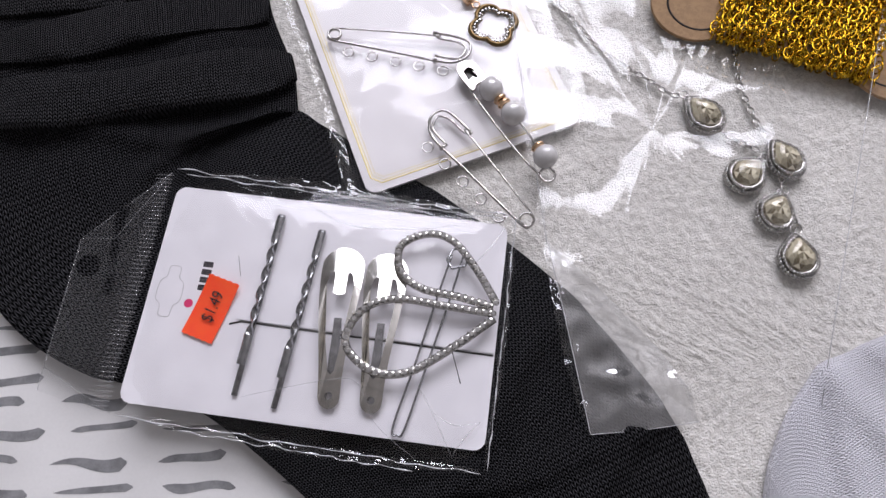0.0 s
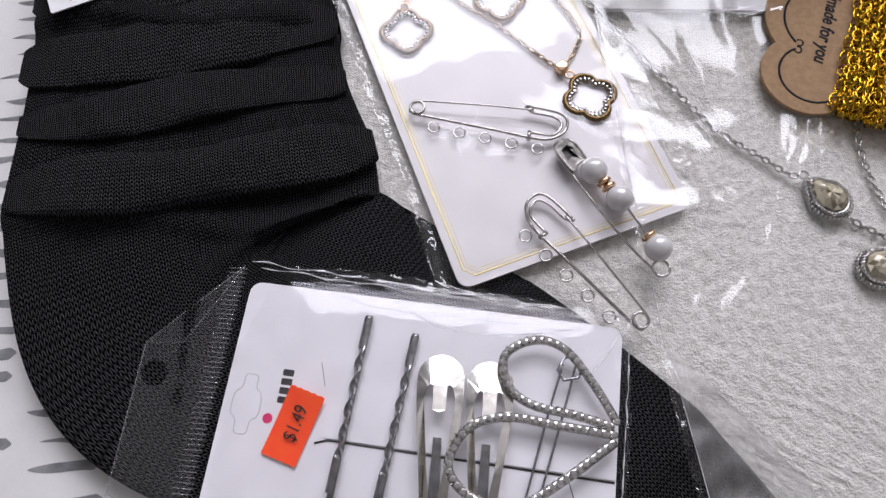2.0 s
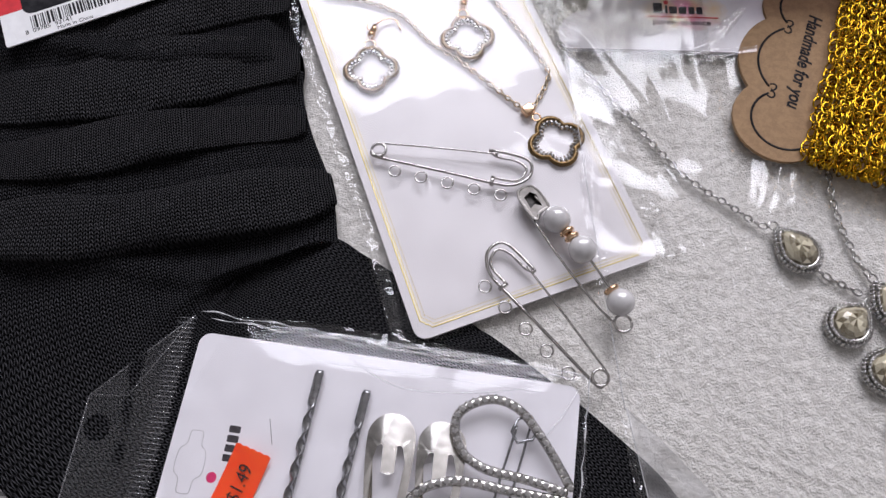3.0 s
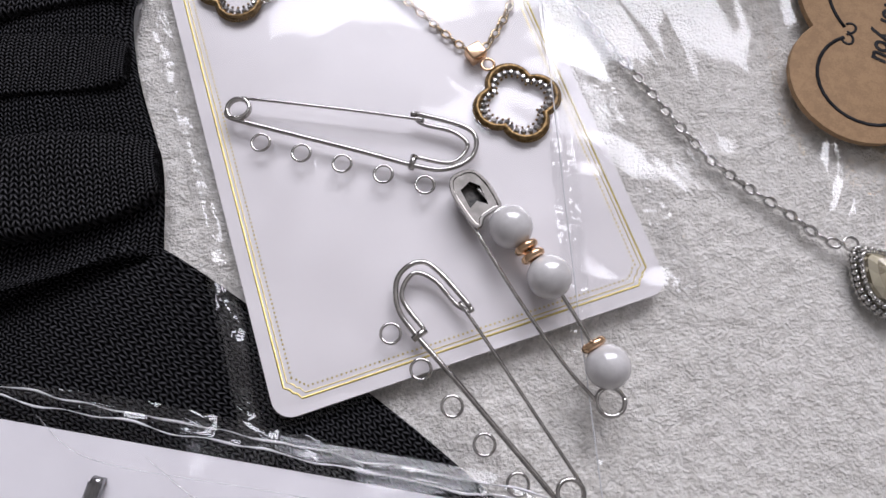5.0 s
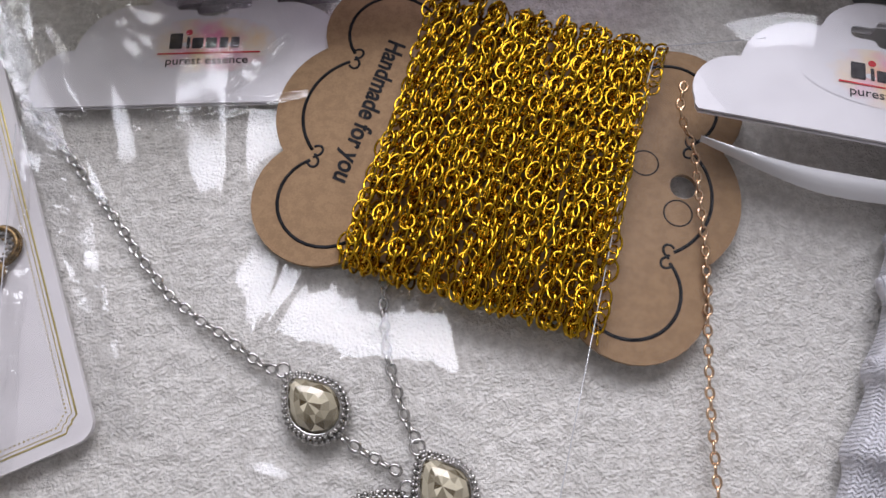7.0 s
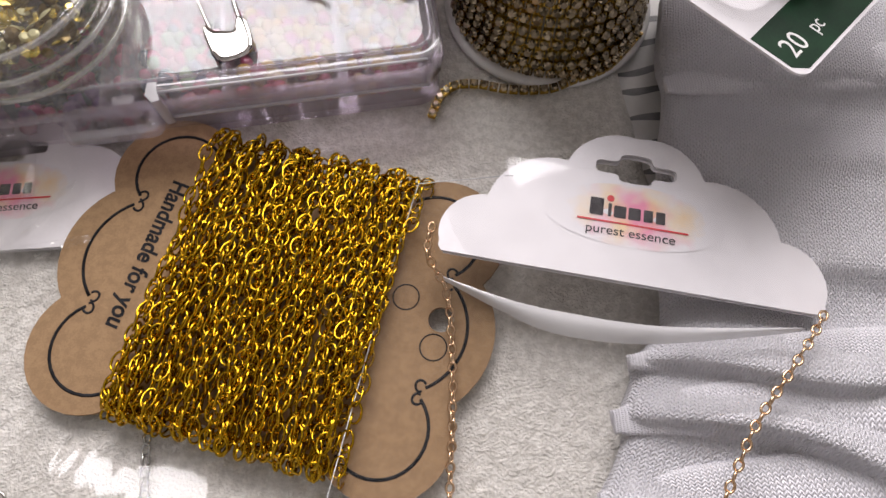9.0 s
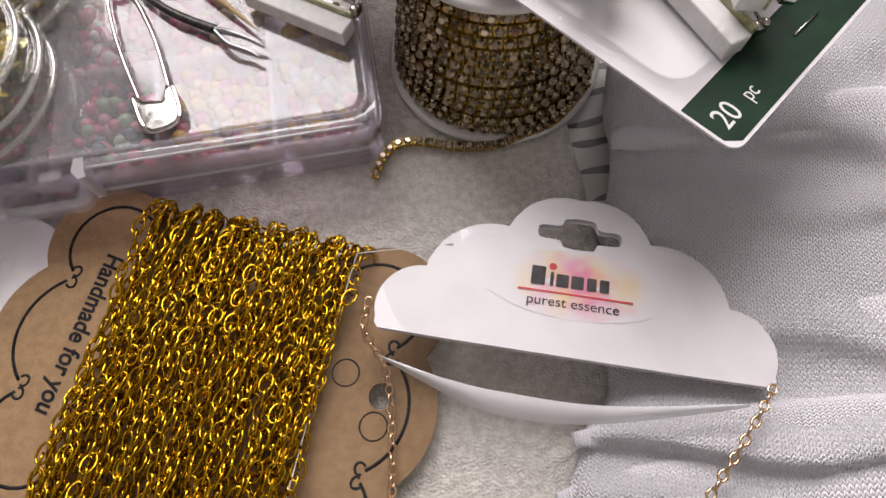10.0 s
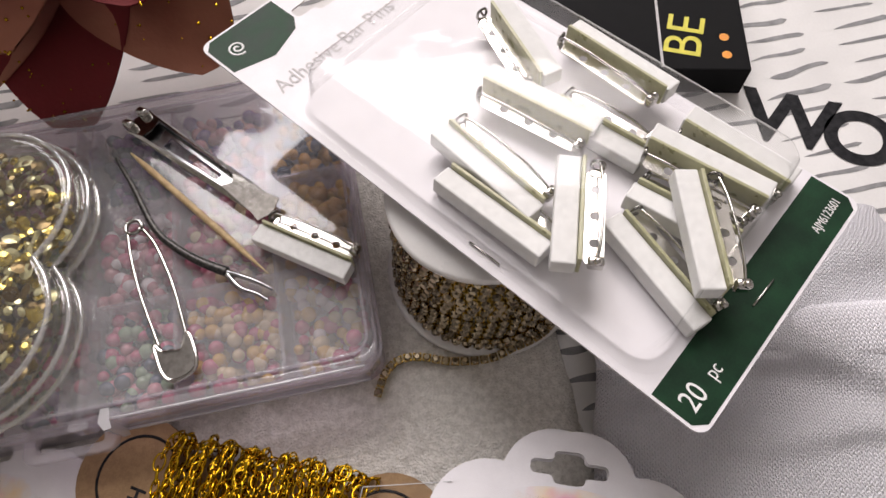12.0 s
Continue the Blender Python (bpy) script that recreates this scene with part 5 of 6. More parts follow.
for A, B in zip(cross, cross[1:]):
    for j in range(4):
        bm.faces.new((A[j], A[j + 1], B[j + 1], B[j]))
part("folded_lip", bm, M["lip"], bag, "curved shiny film lip, its glow painted in white")

bm = bmesh.new()
tube(bm, [(126, -77, 8.6), (143, -32, 8.6), (160, 13, 8.8), (192, 98, 9.4)], 0.14, 5)
part("film_edge", bm, M["lip"], bag, "thin edge of the film with a painted-in glint")
bm = bmesh.new()
tube(bm, [(192, 98, 9.4), (203, 123, 12.0), (229, 119, 18.0)], 0.16, 5)
tube(bm, [(126, -77, 8.6), (220, -112, 10.0)], 0.14, 5)
part("film_edge", bm, M["lip"], bag, "thin edge of the film with a painted-in glint")


# ---- bead box ----
BOX = thing("bead_box", "milky clear plastic compartment box full of coloured beads", "storage box", 64, 155.5, 0.0, 0.6)
BW, BD, BH = 150.0, 116.0, 25.0


def shell(bm, w, d, z0, z1, r, wall):
    """An open rounded tray: outer and inner wall with a rim."""
    outer, inner = rrect(w, d, r, 6, w / 2, d / 2), rrect(w - 2 * wall, d - 2 * wall, max(0.5, r - wall), 6, w / 2, d / 2)
    rows = []
    for loop, z in ((outer, z0), (outer, z1), (inner, z1), (inner, z0 + wall)):
        rows.append([bm.verts.new((p.x, p.y, z)) for p in loop])
    n = len(outer)
    for A, B in zip(rows, rows[1:]):
        for k in range(n):
            bm.faces.new((A[k], A[(k + 1) % n], B[(k + 1) % n], B[k]))
    bm.faces.new(rows[-1])
    bm.faces.new(rows[0][::-1])


bm = bmesh.new()
shell(bm, BW, BD, 0.3, 17.0, 7, 1.4)
part("tray", bm, M["boxplastic"], BOX, "milky clear plastic tray", smooth=False)
bm = bmesh.new()
rows = []
for sc, z in ((0.0, 16.5), (0.0, 23.0), (1.4, 25.0), (3.2, 25.6), (5.0, 24.6)):
    rows.append([bm.verts.new((p.x, p.y, z)) for p in rrect(BW - 2 * sc + 1.6, BD - 2 * sc + 1.6, 8 - sc * 0.6, 6, BW / 2, BD / 2)])
for A, B in zip(rows, rows[1:]):
    n = len(A)
    for k in range(n):
        bm.faces.new((A[k], A[(k + 1) % n], B[(k + 1) % n], B[k]))
bm.faces.new(rows[-1])
lid = part("lid", bm, M["lidplastic"], BOX, "closed clear lid", smooth=False)
bm = bmesh.new()
tube(bm, [(p.x, p.y, 25.4) for p in rrect(BW - 4, BD - 4, 6, 6, BW / 2, BD / 2)], 0.6, 6, closed=True)
tube(bm, [(p.x, p.y, 17) for p in rrect(BW + 2, BD + 2, 8, 6, BW / 2, BD / 2)], 0.7, 6, closed=True)
part("lid_rim", bm, M["boxplastic"], BOX)
for x in (36, 50, 86, 120):
    bm = bmesh.new()
    block(bm, 1.2, BD - 4, 14.5, Matrix.Translation((x + (20 if x == 36 else 0), BD / 2, 9.2)))
    part("divider", bm, M["boxplastic"], BOX, smooth=False)
for y in (38, 76):
    bm = bmesh.new()
    block(bm, BW - 4, 1.2, 14.0, Matrix.Translation((BW / 2, y, 9.0)))
    part("divider", bm, M["boxplastic"], BOX, smooth=False)
for x in (30,):
    bm = bmesh.new()
    plate(bm, rrect(28, 11, 3, 4, x + 24, -3.4), 14.0, 17.0, holes=[rrect(21, 5.5, 1.2, 3, x + 24, -3.4)])
    part("latch", bm, M["boxplastic"], BOX, "clear snap latch", smooth=False)
    bm = bmesh.new()
    plate(bm, rrect(6, 3.0, 0.8, 3, x + 30, -1.8), 17.0, 23.5)
    part("latch", bm, M["boxplastic"], BOX, smooth=False)


bm = bmesh.new()
rows = []
for off, z in ((0.6, 25.2), (-1.6, 25.6), (-3.0, 24.4), (-3.4, 15.4), (-2.4, 15.0), (-2.2, 22.0)):
    rows.append([bm.verts.new((x, off + (0.0 if x < BW - 6 else (x - BW + 6) ** 2 * 0.12), z)) for x in [69 + (BW - 69) * k / 24 for k in range(25)]])
for A, B in zip(rows, rows[1:]):
    for k in range(24):
        bm.faces.new((A[k], A[k + 1], B[k + 1], B[k]))
part("lid_skirt", bm, M["boxplastic"], BOX, "milky front skirt of the lid")
bm = bmesh.new()
plate(bm, [Vector(p) for p in ((67.6, 1.0), (67.0, -3.0), (69.0, -5.6), (71.2, -5.2), (70.4, -2.6), (70.2, 1.0))], 14.6, 25.8)
tube(bm, [(70 + (BW - 74) * k / 12, -3.5, 15.2) for k in range(13)], 0.55, 6)
tube(bm, [(70 + (BW - 74) * k / 12, -2.2, 25.4) for k in range(13)], 0.45, 6)
part("skirt_edge", bm, M["whiteedge"], BOX, "thick rounded edge of the skirt")


def bead_colour(name, c, rough=0.25):
    return surf(name, tuple(v * 0.85 for v in c), c, 300, rough, bump=0.0)


BEADS = {
    "pink": bead_colour("pink_beads", (0.42, 0.07, 0.14)), "rose": bead_colour("rose_beads", (0.44, 0.17, 0.20)), "magenta": bead_colour("magenta_beads", (0.36, 0.02, 0.14)),
    "navy": bead_colour("navy_beads", (0.03, 0.05, 0.09)), "violet": bead_colour("violet_beads", (0.14, 0.07, 0.20)), "yellow": bead_colour("yellow_beads", (0.52, 0.30, 0.05)),
    "cream": bead_colour("cream_beads", (0.55, 0.44, 0.26)), "green": bead_colour("pale_green_beads", (0.20, 0.30, 0.18)), "white": bead_colour("white_beads", (0.60, 0.55, 0.56)),
    "amber": bead_colour("amber_beads", (0.42, 0.22, 0.05)),
}
CELLS = {(0, 0): ("violet", "magenta", "navy"), (0, 1): ("green", "white", "navy"), (0, 2): ("rose", "magenta"), (1, 0): ("magenta", "rose", "pink"), (1, 1): ("rose", "green"), (1, 2): ("violet", "navy"),
         (2, 0): ("navy", "green", "pink", "rose"), (2, 1): ("pink", "rose", "white"), (2, 2): ("navy", "violet"), (3, 0): ("yellow", "cream", "pink"), (3, 1): ("rose", "pink", "cream"), (3, 2): ("violet", "rose"), (4, 0): ("yellow", "white", "pink", "cream"), (4, 1): ("amber", "yellow"), (4, 2): ("amber", "navy")}
XS = (2, 50, 56, 86, 120, 148)
rng = random.Random(17)
heap = {k: bmesh.new() for k in BEADS}
for (i, j), cols in CELLS.items():
    x0, x1, y0, y1 = XS[i] + 2.5, XS[i + 1] - 2.5, 2 + j * 38 + 2.5, 38 + j * 38 - 1.5
    n = int((x1 - x0) * (y1 - y0) / 13)
    for k in range(max(4, n) * 2):
        r = rng.uniform(1.8, 2.9)
        lay = k % 2
        z = 3.6 + lay * 4.6 + rng.uniform(0, 2.4)
        bmesh.ops.create_icosphere(heap[rng.choice(cols)], subdivisions=1 if lay == 0 else 2, radius=r, matrix=Matrix.Translation((rng.uniform(x0, x1), rng.uniform(y0, y1), z)))
for k, b in heap.items():
    tagged(part("bead", b, BEADS[k], BOX, k + " round beads"), kind="stuff")
bm = bmesh.new()
ball(bm, 2.6, 143.5, 8.5, 21.4, 14, 10)
part("loose_bead", bm, BEADS["pink"], BOX, "single pink bead under the lid")
# ---- things on the bead box ----
TOP = 26.2
sp = thing("safety_pin", "large plain silver safety pin on the clear lid", "safety pin", 140.7, 216, TOP, -73.5)
bm = bmesh.new()
tube(bm, [tuple(v) for v in spline([(2, 2.4, 0.8), (10, 4.6, 0.8), (25, 5.6, 0.8), (40, 4.9, 0.8), (51, 4.0, 0.8)], 8)], 0.62, 8)
tube(bm, [tuple(v) for v in spline([(1, -2.4, 0.8), (10, -3.8, 0.8), (25, -4.6, 0.8), (45, -4.0, 0.8)], 8)], 0.55, 8)
tube(bm, [(2.6 * math.cos(q), 2.6 * math.sin(q), 0.6 + 0.8 * k / 30) for k in range(31) for q in (2 * math.pi * k / 15 + 1.0,)], 0.62, 8)
part("pin_wire", bm, M["steel"], sp)
bm = bmesh.new()
capline = spline([(43.5, -5.2), (47, -5.5), (53, -5.3), (56.2, -3.6), (57, 0), (56.2, 3.6), (53, 5.3), (45.5, 5.6), (44.6, 4.4), (48.5, 2.2), (47.6, -1.0), (46.4, -3.6)], 4, True)
plate(bm, capline, 0.1, 1.7)
tube(bm, [(p.x, p.y, 1.2) for p in capline], 0.7, 8, closed=True)
part("cap", bm, M["steel"], sp, "bright folded steel cap", smooth=False)
pick = thing("toothpick", "pale wooden toothpick on the clear lid", "toothpick", 138.9, 246.3, TOP + 1.6, -51.4)
bm = bmesh.new()
tube(bm, [(k * 73 / 20, 0, -0.5) for k in range(21)], lambda s: 1.15 * min(1.0, 0.25 + s * 6, 0.08 + (1 - s) * 4), 8)
part("stick", bm, M["wood"], pick)
tw = thing("beading_tool", "thin dark bent metal beading tool on the clear lid", "tool", 0, 0, TOP + 0.9)
bm = bmesh.new()
tube(bm, [tuple(v) for v in spline([(134, 245, 0.6), (140, 232, 0.3), (147.3, 214.6, 0.2), (154, 206, 0.2), (162.1, 198.9, 0.2), (171, 193, 0.3)], 8)], lambda s: 0.7 + 1.0 * s, 8, flat=0.7)
part("shaft", bm, M["dark_metal"], tw)
for a in ([(171, 193, 0.3), (176, 190, 1.2), (181, 187, 1.0), (185, 184, 0.3)], [(171, 192.4, 0.3), (175, 186.5, 0.8), (180, 183.5, 0.6), (183.6, 180.5, 0.3)]):
    bm = bmesh.new()
    tube(bm, [tuple(v) for v in spline(a, 8)], lambda s: 1.0 - 0.5 * s, 8)
    part("jaw", bm, M["gunmetal"], tw)


def bar_pin_parts(t, L=36.0, wire=True):
    """A foam bar under a steel pin with holes, coil and catch."""
    bm = bmesh.new()
    block(bm, L, 6.2, 5.2, Matrix.Translation((L / 2, 0, 2.6)), 0.5)
    part("foam_bar", bm, M["foam"], t, "white foam adhesive bar", smooth=False)
    bm = bmesh.new()
    block(bm, L * 0.96, 1.0, 6.6, Matrix.Translation((L / 2, 3.7, 3.3)), 0.2)
    part("backing_strip", bm, M["tape"], t, "pale yellow backing strip", smooth=False)
    bm = bmesh.new()
    plate(bm, rrect(L * 0.9, 5.0, 2.2, 4, L / 2, 7.4), 1.6, 2.0, holes=[circle(1.3, 12, L / 2 + d, 7.4) for d in (-8, 0, 8)])
    part("steel_bar", bm, M["satin"], t, "drilled steel bar", smooth=False)
    bm = bmesh.new()
    tube(bm, [tuple(v) for v in spline([(2, 8, 5.0), (L * 0.3, 8.6, 6.0), (L * 0.7, 8.8, 5.6), (L - 2, 8, 4.4)], 6)], 0.4, 6)
    tube(bm, [(1.6 + 0.4 * math.cos(q), 7.6 + 1.8 * math.cos(q), 3.8 + 1.8 * math.sin(q)) for k in range(25) for q in (2 * math.pi * k / 12,)], 0.45, 6)
    part("pin_wire", bm, M["steel"], t)
    bm = bmesh.new()
    block(bm, 2.6, 4.0, 3.4, Matrix.Translation((L - 2, 7.8, 3.2)), 0.7)
    ball(bm, 1.1, L - 1.4, 8.0, 5.2, 8, 6)
    part("catch", bm, M["steel"], t, "small rolled catch")


cl = thing("alligator_clip", "silver alligator hair clip with foam bar on the lid", "hair clip", 142, 258.5, TOP, -46.5)
bm = bmesh.new()
plate(bm, [Vector(p) for p in ((0, -5.5), (60, -4.2), (64, -5.2), (66, 0), (64, 5.2), (60, 4.2), (0, 5.5), (-2, 0))], 2.2, 2.8, holes=[[Vector(p) for p in ((7, -4.0), (46, -2.9), (48, 0), (46, 2.9), (7, 4.0), (8, 0))]], lift=lambda x, y: 2.6 * math.sin(math.pi * x / 66))
part("upper_arm", bm, M["steel"], cl, smooth=False)
bm = bmesh.new()
plate(bm, [Vector(p) for p in ((-1, -4.5), (62, -3.4), (62, 3.4), (-1, 4.5))], 0.2, 0.8, holes=[[Vector(p) for p in ((14, -2), (40, -1.4), (40, 1.4), (14, 2))]])
part("lower_arm", bm, M["gunmetal"], cl, smooth=False)
for y in (-3.2, 3.2):
    bm = bmesh.new()
    block(bm, 4.5, 3.6, 4.0, Matrix.Translation((-0.5, y, 3.6)), 1.2)
    part("thumb_grip", bm, M["steel"], cl, "shiny rolled grip")
stub = thing("bar_pin", "steel bar pin with white foam strip on the lid", "bar pin", 182, 203.5, TOP, -36, group="bar pins")
bar_pin_parts(stub, 34)

# ---- jar of gold confetti ----
jar = thing("confetti_jar", "flower shaped clear jar full of gold confetti", "jar", 70, 207, TOP, 0)


def flower(n=140, d=34.0, r=29.5, turn=radians(31)):
    """Five round lobes about a middle."""
    out = []
    for k in range(n):
        q = 2 * math.pi * k / n
        best = 0.0
        for j in range(5):
            e = q - turn - 2 * math.pi * j / 5
            if d * abs(math.sin(e)) < r:
                best = max(best, d * math.cos(e) + math.sqrt(r * r - (d * math.sin(e)) ** 2))
        out.append(Vector((math.cos(q), math.sin(q))) * best)
    return out


for z0, z1, sc, nm in ((0.0, 8.0, 1.0, "base_cup"), (8.3, 15.0, 0.98, "lid_cup")):
    bm = bmesh.new()
    o = [p * sc for p in flower()]
    rows = [[bm.verts.new((p.x * k, p.y * k, z)) for p in o] for k, z in ((0.97, z0), (1.0, z0 + 1), (1.0, z1 - 1), (0.96, z1), (0.90, z1 + 0.2), (0.88, z1 - 0.8))]
    for A, B in zip(rows, rows[1:]):
        for k in range(len(A)):
            j = (k + 1) % len(A)
            bm.faces.new((A[k], A[j], B[j], B[k]))
    bm.faces.new(rows[-1])
    part(nm, bm, M["jar"], jar, "clear moulded plastic")
bm = bmesh.new()
for sc, z in ((1.005, 8.1), (0.97, 15.2), (1.0, 1.0)):
    tube(bm, [(p.x * sc, p.y * sc, z) for p in flower()], 0.9, 6, closed=True)
part("rim", bm, M["jarrim"], jar)
CONF = [surf("gold_confetti", (0.62, 0.45, 0.10), (0.80, 0.64, 0.22), 300, 0.25, 0.9, bump=0.0), surf("pale_gold_confetti", (0.62, 0.58, 0.34), (0.74, 0.70, 0.46), 300, 0.3, 0.5, bump=0.0), surf("bronze_confetti", (0.16, 0.11, 0.05), (0.28, 0.2, 0.1), 300, 0.3, 0.8, bump=0.0)]
heap = [bmesh.new() for _ in CONF]
EDGE = flower()
for k in range(1700):
    q, s = rng.uniform(0, 2 * math.pi), math.sqrt(rng.uniform(0, 1))
    R = EDGE[int(q / (2 * math.pi) * 140) % 140].length * 0.88 * s
    m = Matrix.Translation((R * math.cos(q), R * math.sin(q), rng.uniform(1.5, 12.5))) @ Euler((rng.uniform(-0.6, 0.6), rng.uniform(-0.6, 0.6), 0)).to_matrix().to_4x4()
    bmesh.ops.create_cone(rng.choice(heap), cap_ends=True, segments=8, radius1=rng.choice((1.0, 1.6, 2.6)), radius2=0.9, depth=0.5, matrix=m)
for b, c in zip(heap, CONF):
    tagged(part("confetti", b, c, jar, "round gold confetti", smooth=False), kind="stuff")

# ---- spool of rhinestone chain ----
spool = thing("rhinestone_spool", "white spool wound with gold rhinestone cup chain", "spool", 254, 190.5, 0.4, 0)
bm = bmesh.new()
lathe(bm, [(0.1, 0), (33, 0), (34.5, 0.7), (34.5, 1.7), (33.5, 2.4), (20, 2.4)], 64)
part("lower_flange", bm, M["whiteplastic"], spool, "white plastic disc")
bm = bmesh.new()
lathe(bm, [(20, 50.5), (28, 50.5), (29, 51.2), (29, 52.4), (28, 53.2), (6, 53.2), (5.5, 52)], 64)
part("upper_flange", bm, M["whiteplastic"], spool, "white plastic disc")
bm = bmesh.new()
lathe(bm, [(20, 2), (20, 51)], 40)
part("core", bm, M["whiteplastic"], spool)


def cup_chain(parent, path, step=2.9, size=1.25, outward=None, name="chain_turn"):
    gold, stone = bmesh.new(), bmesh.new()
    for p, t in evenly(path, step):
        n = outward(p) if outward else Vector((0, 0, 1))
        s = n.cross(t).normalized()
        n = t.cross(s)
        rot = Matrix((t, s, n)).transposed().to_4x4()
        m = Matrix.Translation(p) @ rot
        block(gold, size * 1.75, size * 1.6, size * 1.1, m, 0)
        lo = [stone.verts.new(m @ Vector((size * 0.95 * math.cos(q), size * 0.95 * math.sin(q), size * 0.5))) for q in (2 * math.pi * k / 8 for k in range(8))]
        hi = [stone.verts.new(m @ Vector((size * 0.55 * math.cos(q), size * 0.55 * math.sin(q), size * 1.05))) for q in (2 * math.pi * (k + 0.5) / 8 for k in range(8))]
        for k in range(8):
            stone.faces.new((lo[k], lo[(k + 1) % 8], hi[k]))
            stone.faces.new((hi[k], lo[(k + 1) % 8], hi[(k + 1) % 8]))
        stone.faces.new(hi)
    g = part(name, gold, M["chaingold"], parent, "gold cup chain", smooth=False)
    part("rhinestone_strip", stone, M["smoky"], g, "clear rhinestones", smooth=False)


M["chaingold"] = surf("yellow_gold_cups", (0.36, 0.22, 0.03), (0.58, 0.38, 0.07), 800, 0.25, 1.0, bump=0.0)
for k in range(12):
    z = 4.4 + k * 3.95
    r = 31.0 - 4.2 * (k / 11) ** 0.7 + rng.uniform(-0.4, 0.4)
    ring = [Vector((r * math.cos(q), r * math.sin(q), z + 0.6 * math.sin(q * 2 + k))) for q in (2 * math.pi * j / 72 for j in range(73))]
    cup_chain(spool, ring, 3.7, 1.75, lambda p: Vector((p.x, p.y, 6)).normalized())
tail = spline([(26, -19, 3), (14, -29.5, 3.2), (2, -33.0, 3.0), (-6, -34.5, 1.8), (-18, -33, 1.6), (-28, -29.5, 1.6), (-35, -29, 1.6), (-40, -32, 1.6), (-43, -37, 1.6), (-44.8, -41, 1.6)], 10)
cup_chain(spool, tail, 3.2, 1.5, None, "chain_tail")

# ---- carded bar pins in a blister ----
pk = thing("bar_pin_pack", "blister pack of adhesive bar pins with dark green print", "craft pack", 0, 0, 0)
xa, ya = Vector((0.81060, 0.58056, -0.07668)), Vector((-0.58121, 0.81360, 0.01592))
cs, sn = math.cos(radians(2.6)), math.sin(radians(2.6))
xr, yr = (xa * cs + ya * sn), (ya * cs - xa * sn)
org = Vector((293, 112, 57)) + xa * -3.7 + ya * 4.0
pk.matrix_world = Matrix.Translation(org * MM) @ Matrix((xr, yr, xr.cross(yr))).transposed().to_4x4()
PW, PH = 84.0, 180.0
bm = bmesh.new()
plate(bm, rrect(PW, PH, 3.5, 5, PW / 2, PH / 2), -0.6, 0.0, holes=[[Vector((p.x * 1.1 + 42, p.y * 1.1 + PH - 11)) for p in hang_hole(0)]])
part("card", bm, M["card"], pk, smooth=False)
bm = bmesh.new()
plate(bm, [(0.8, 3.6), (3.6, 0.8), (PW - 3.6, 0.8), (PW - 0.8, 3.6), (PW - 0.8, 14.5), (0.8, 14.5)], 0.02, 0.08)
part("green_band", bm, M["green"], pk, "dark green printed band", smooth=False)
bm = bmesh.new()
plate(bm, [(0.8, PH - 16), (14, PH - 20), (26, PH - 16), (29, PH - 12), (29, PH - 0.8), (3.6, PH - 0.8), (0.8, PH - 3.6)], 0.02, 0.08)
plate(bm, [(55, PH - 12), (70, PH - 20), (PW - 0.8, PH - 16), (PW - 0.8, PH - 3.6), (PW - 3.6, PH - 0.8), (55, PH - 0.8)], 0.02, 0.08)
part("green_header", bm, M["green"], pk, "green printed header", smooth=False)
bm = bmesh.new()
tube(bm, [(8 + (0.4 + 0.11 * k) * math.cos(0.45 * k), PH - 9 + (0.4 + 0.11 * k) * math.sin(0.45 * k), 0.12) for k in range(26)], 0.4, 5, flat=0.3)
part("swirl_print", bm, M["paint_white"], pk, "white swirl mark")
lettering("title", "Adhesive Bar Pins", 8.0, M["edge"], pk, 5, 149, 0.12, 0, "LEFT", squeeze=0.85, label="grey printed title")
lettering("count", "20", 7.6, M["paint_white"], pk, 3.5, 6.6, 0.12, 0, "LEFT", squeeze=0.85, label="white printed count")
lettering("count_unit", "pc", 5.2, M["paint_white"], pk, 13.6, 6.4, 0.12, 0, "LEFT", squeeze=0.8)
lettering("item_code", "AJM6123601", 3.5, M["paint_white"], pk, PW - 3.4, 5.6, 0.12, 0, "RIGHT", squeeze=0.74)
for x, y, a in ((41.7, 7.4, -2), (3.4, 67.3, 90)):
    bm = bmesh.new()
    tube(bm, [(x - 5 * math.cos(radians(a)), y - 5 * math.sin(radians(a)), -0.1), (x - 4.8 * math.cos(radians(a)), y - 4.8 * math.sin(radians(a)), 0.5), (x + 4.8 * math.cos(radians(a)), y + 4.8 * math.sin(radians(a)), 0.5), (x + 5 * math.cos(radians(a)), y + 5 * math.sin(radians(a)), -0.1)], 0.3, 6)
    part("staple", bm, M["steel"], pk, "thin silver staple")
bm = bmesh.new()
rows = []
for inset, z in ((0, 0.15), (3.2, 0.25), (4.0, 1.2), (5.0, 13.0), (6.5, 15.4), (9, 16.2)):
    rows.append([bm.verts.new((p.x, p.y, z)) for p in rrect(80 - 2 * inset, 129 - 2 * inset, max(4, 9 - inset * 0.5), 6, PW / 2, 79)])
for A, B in zip(rows, rows[1:]):
    for k in range(len(A)):
        j = (k + 1) % len(A)
        bm.faces.new((A[k], A[j], B[j], B[k]))
bm.faces.new(rows[-1])
part("blister", bm, M["blister"], pk, "clear domed plastic blister")


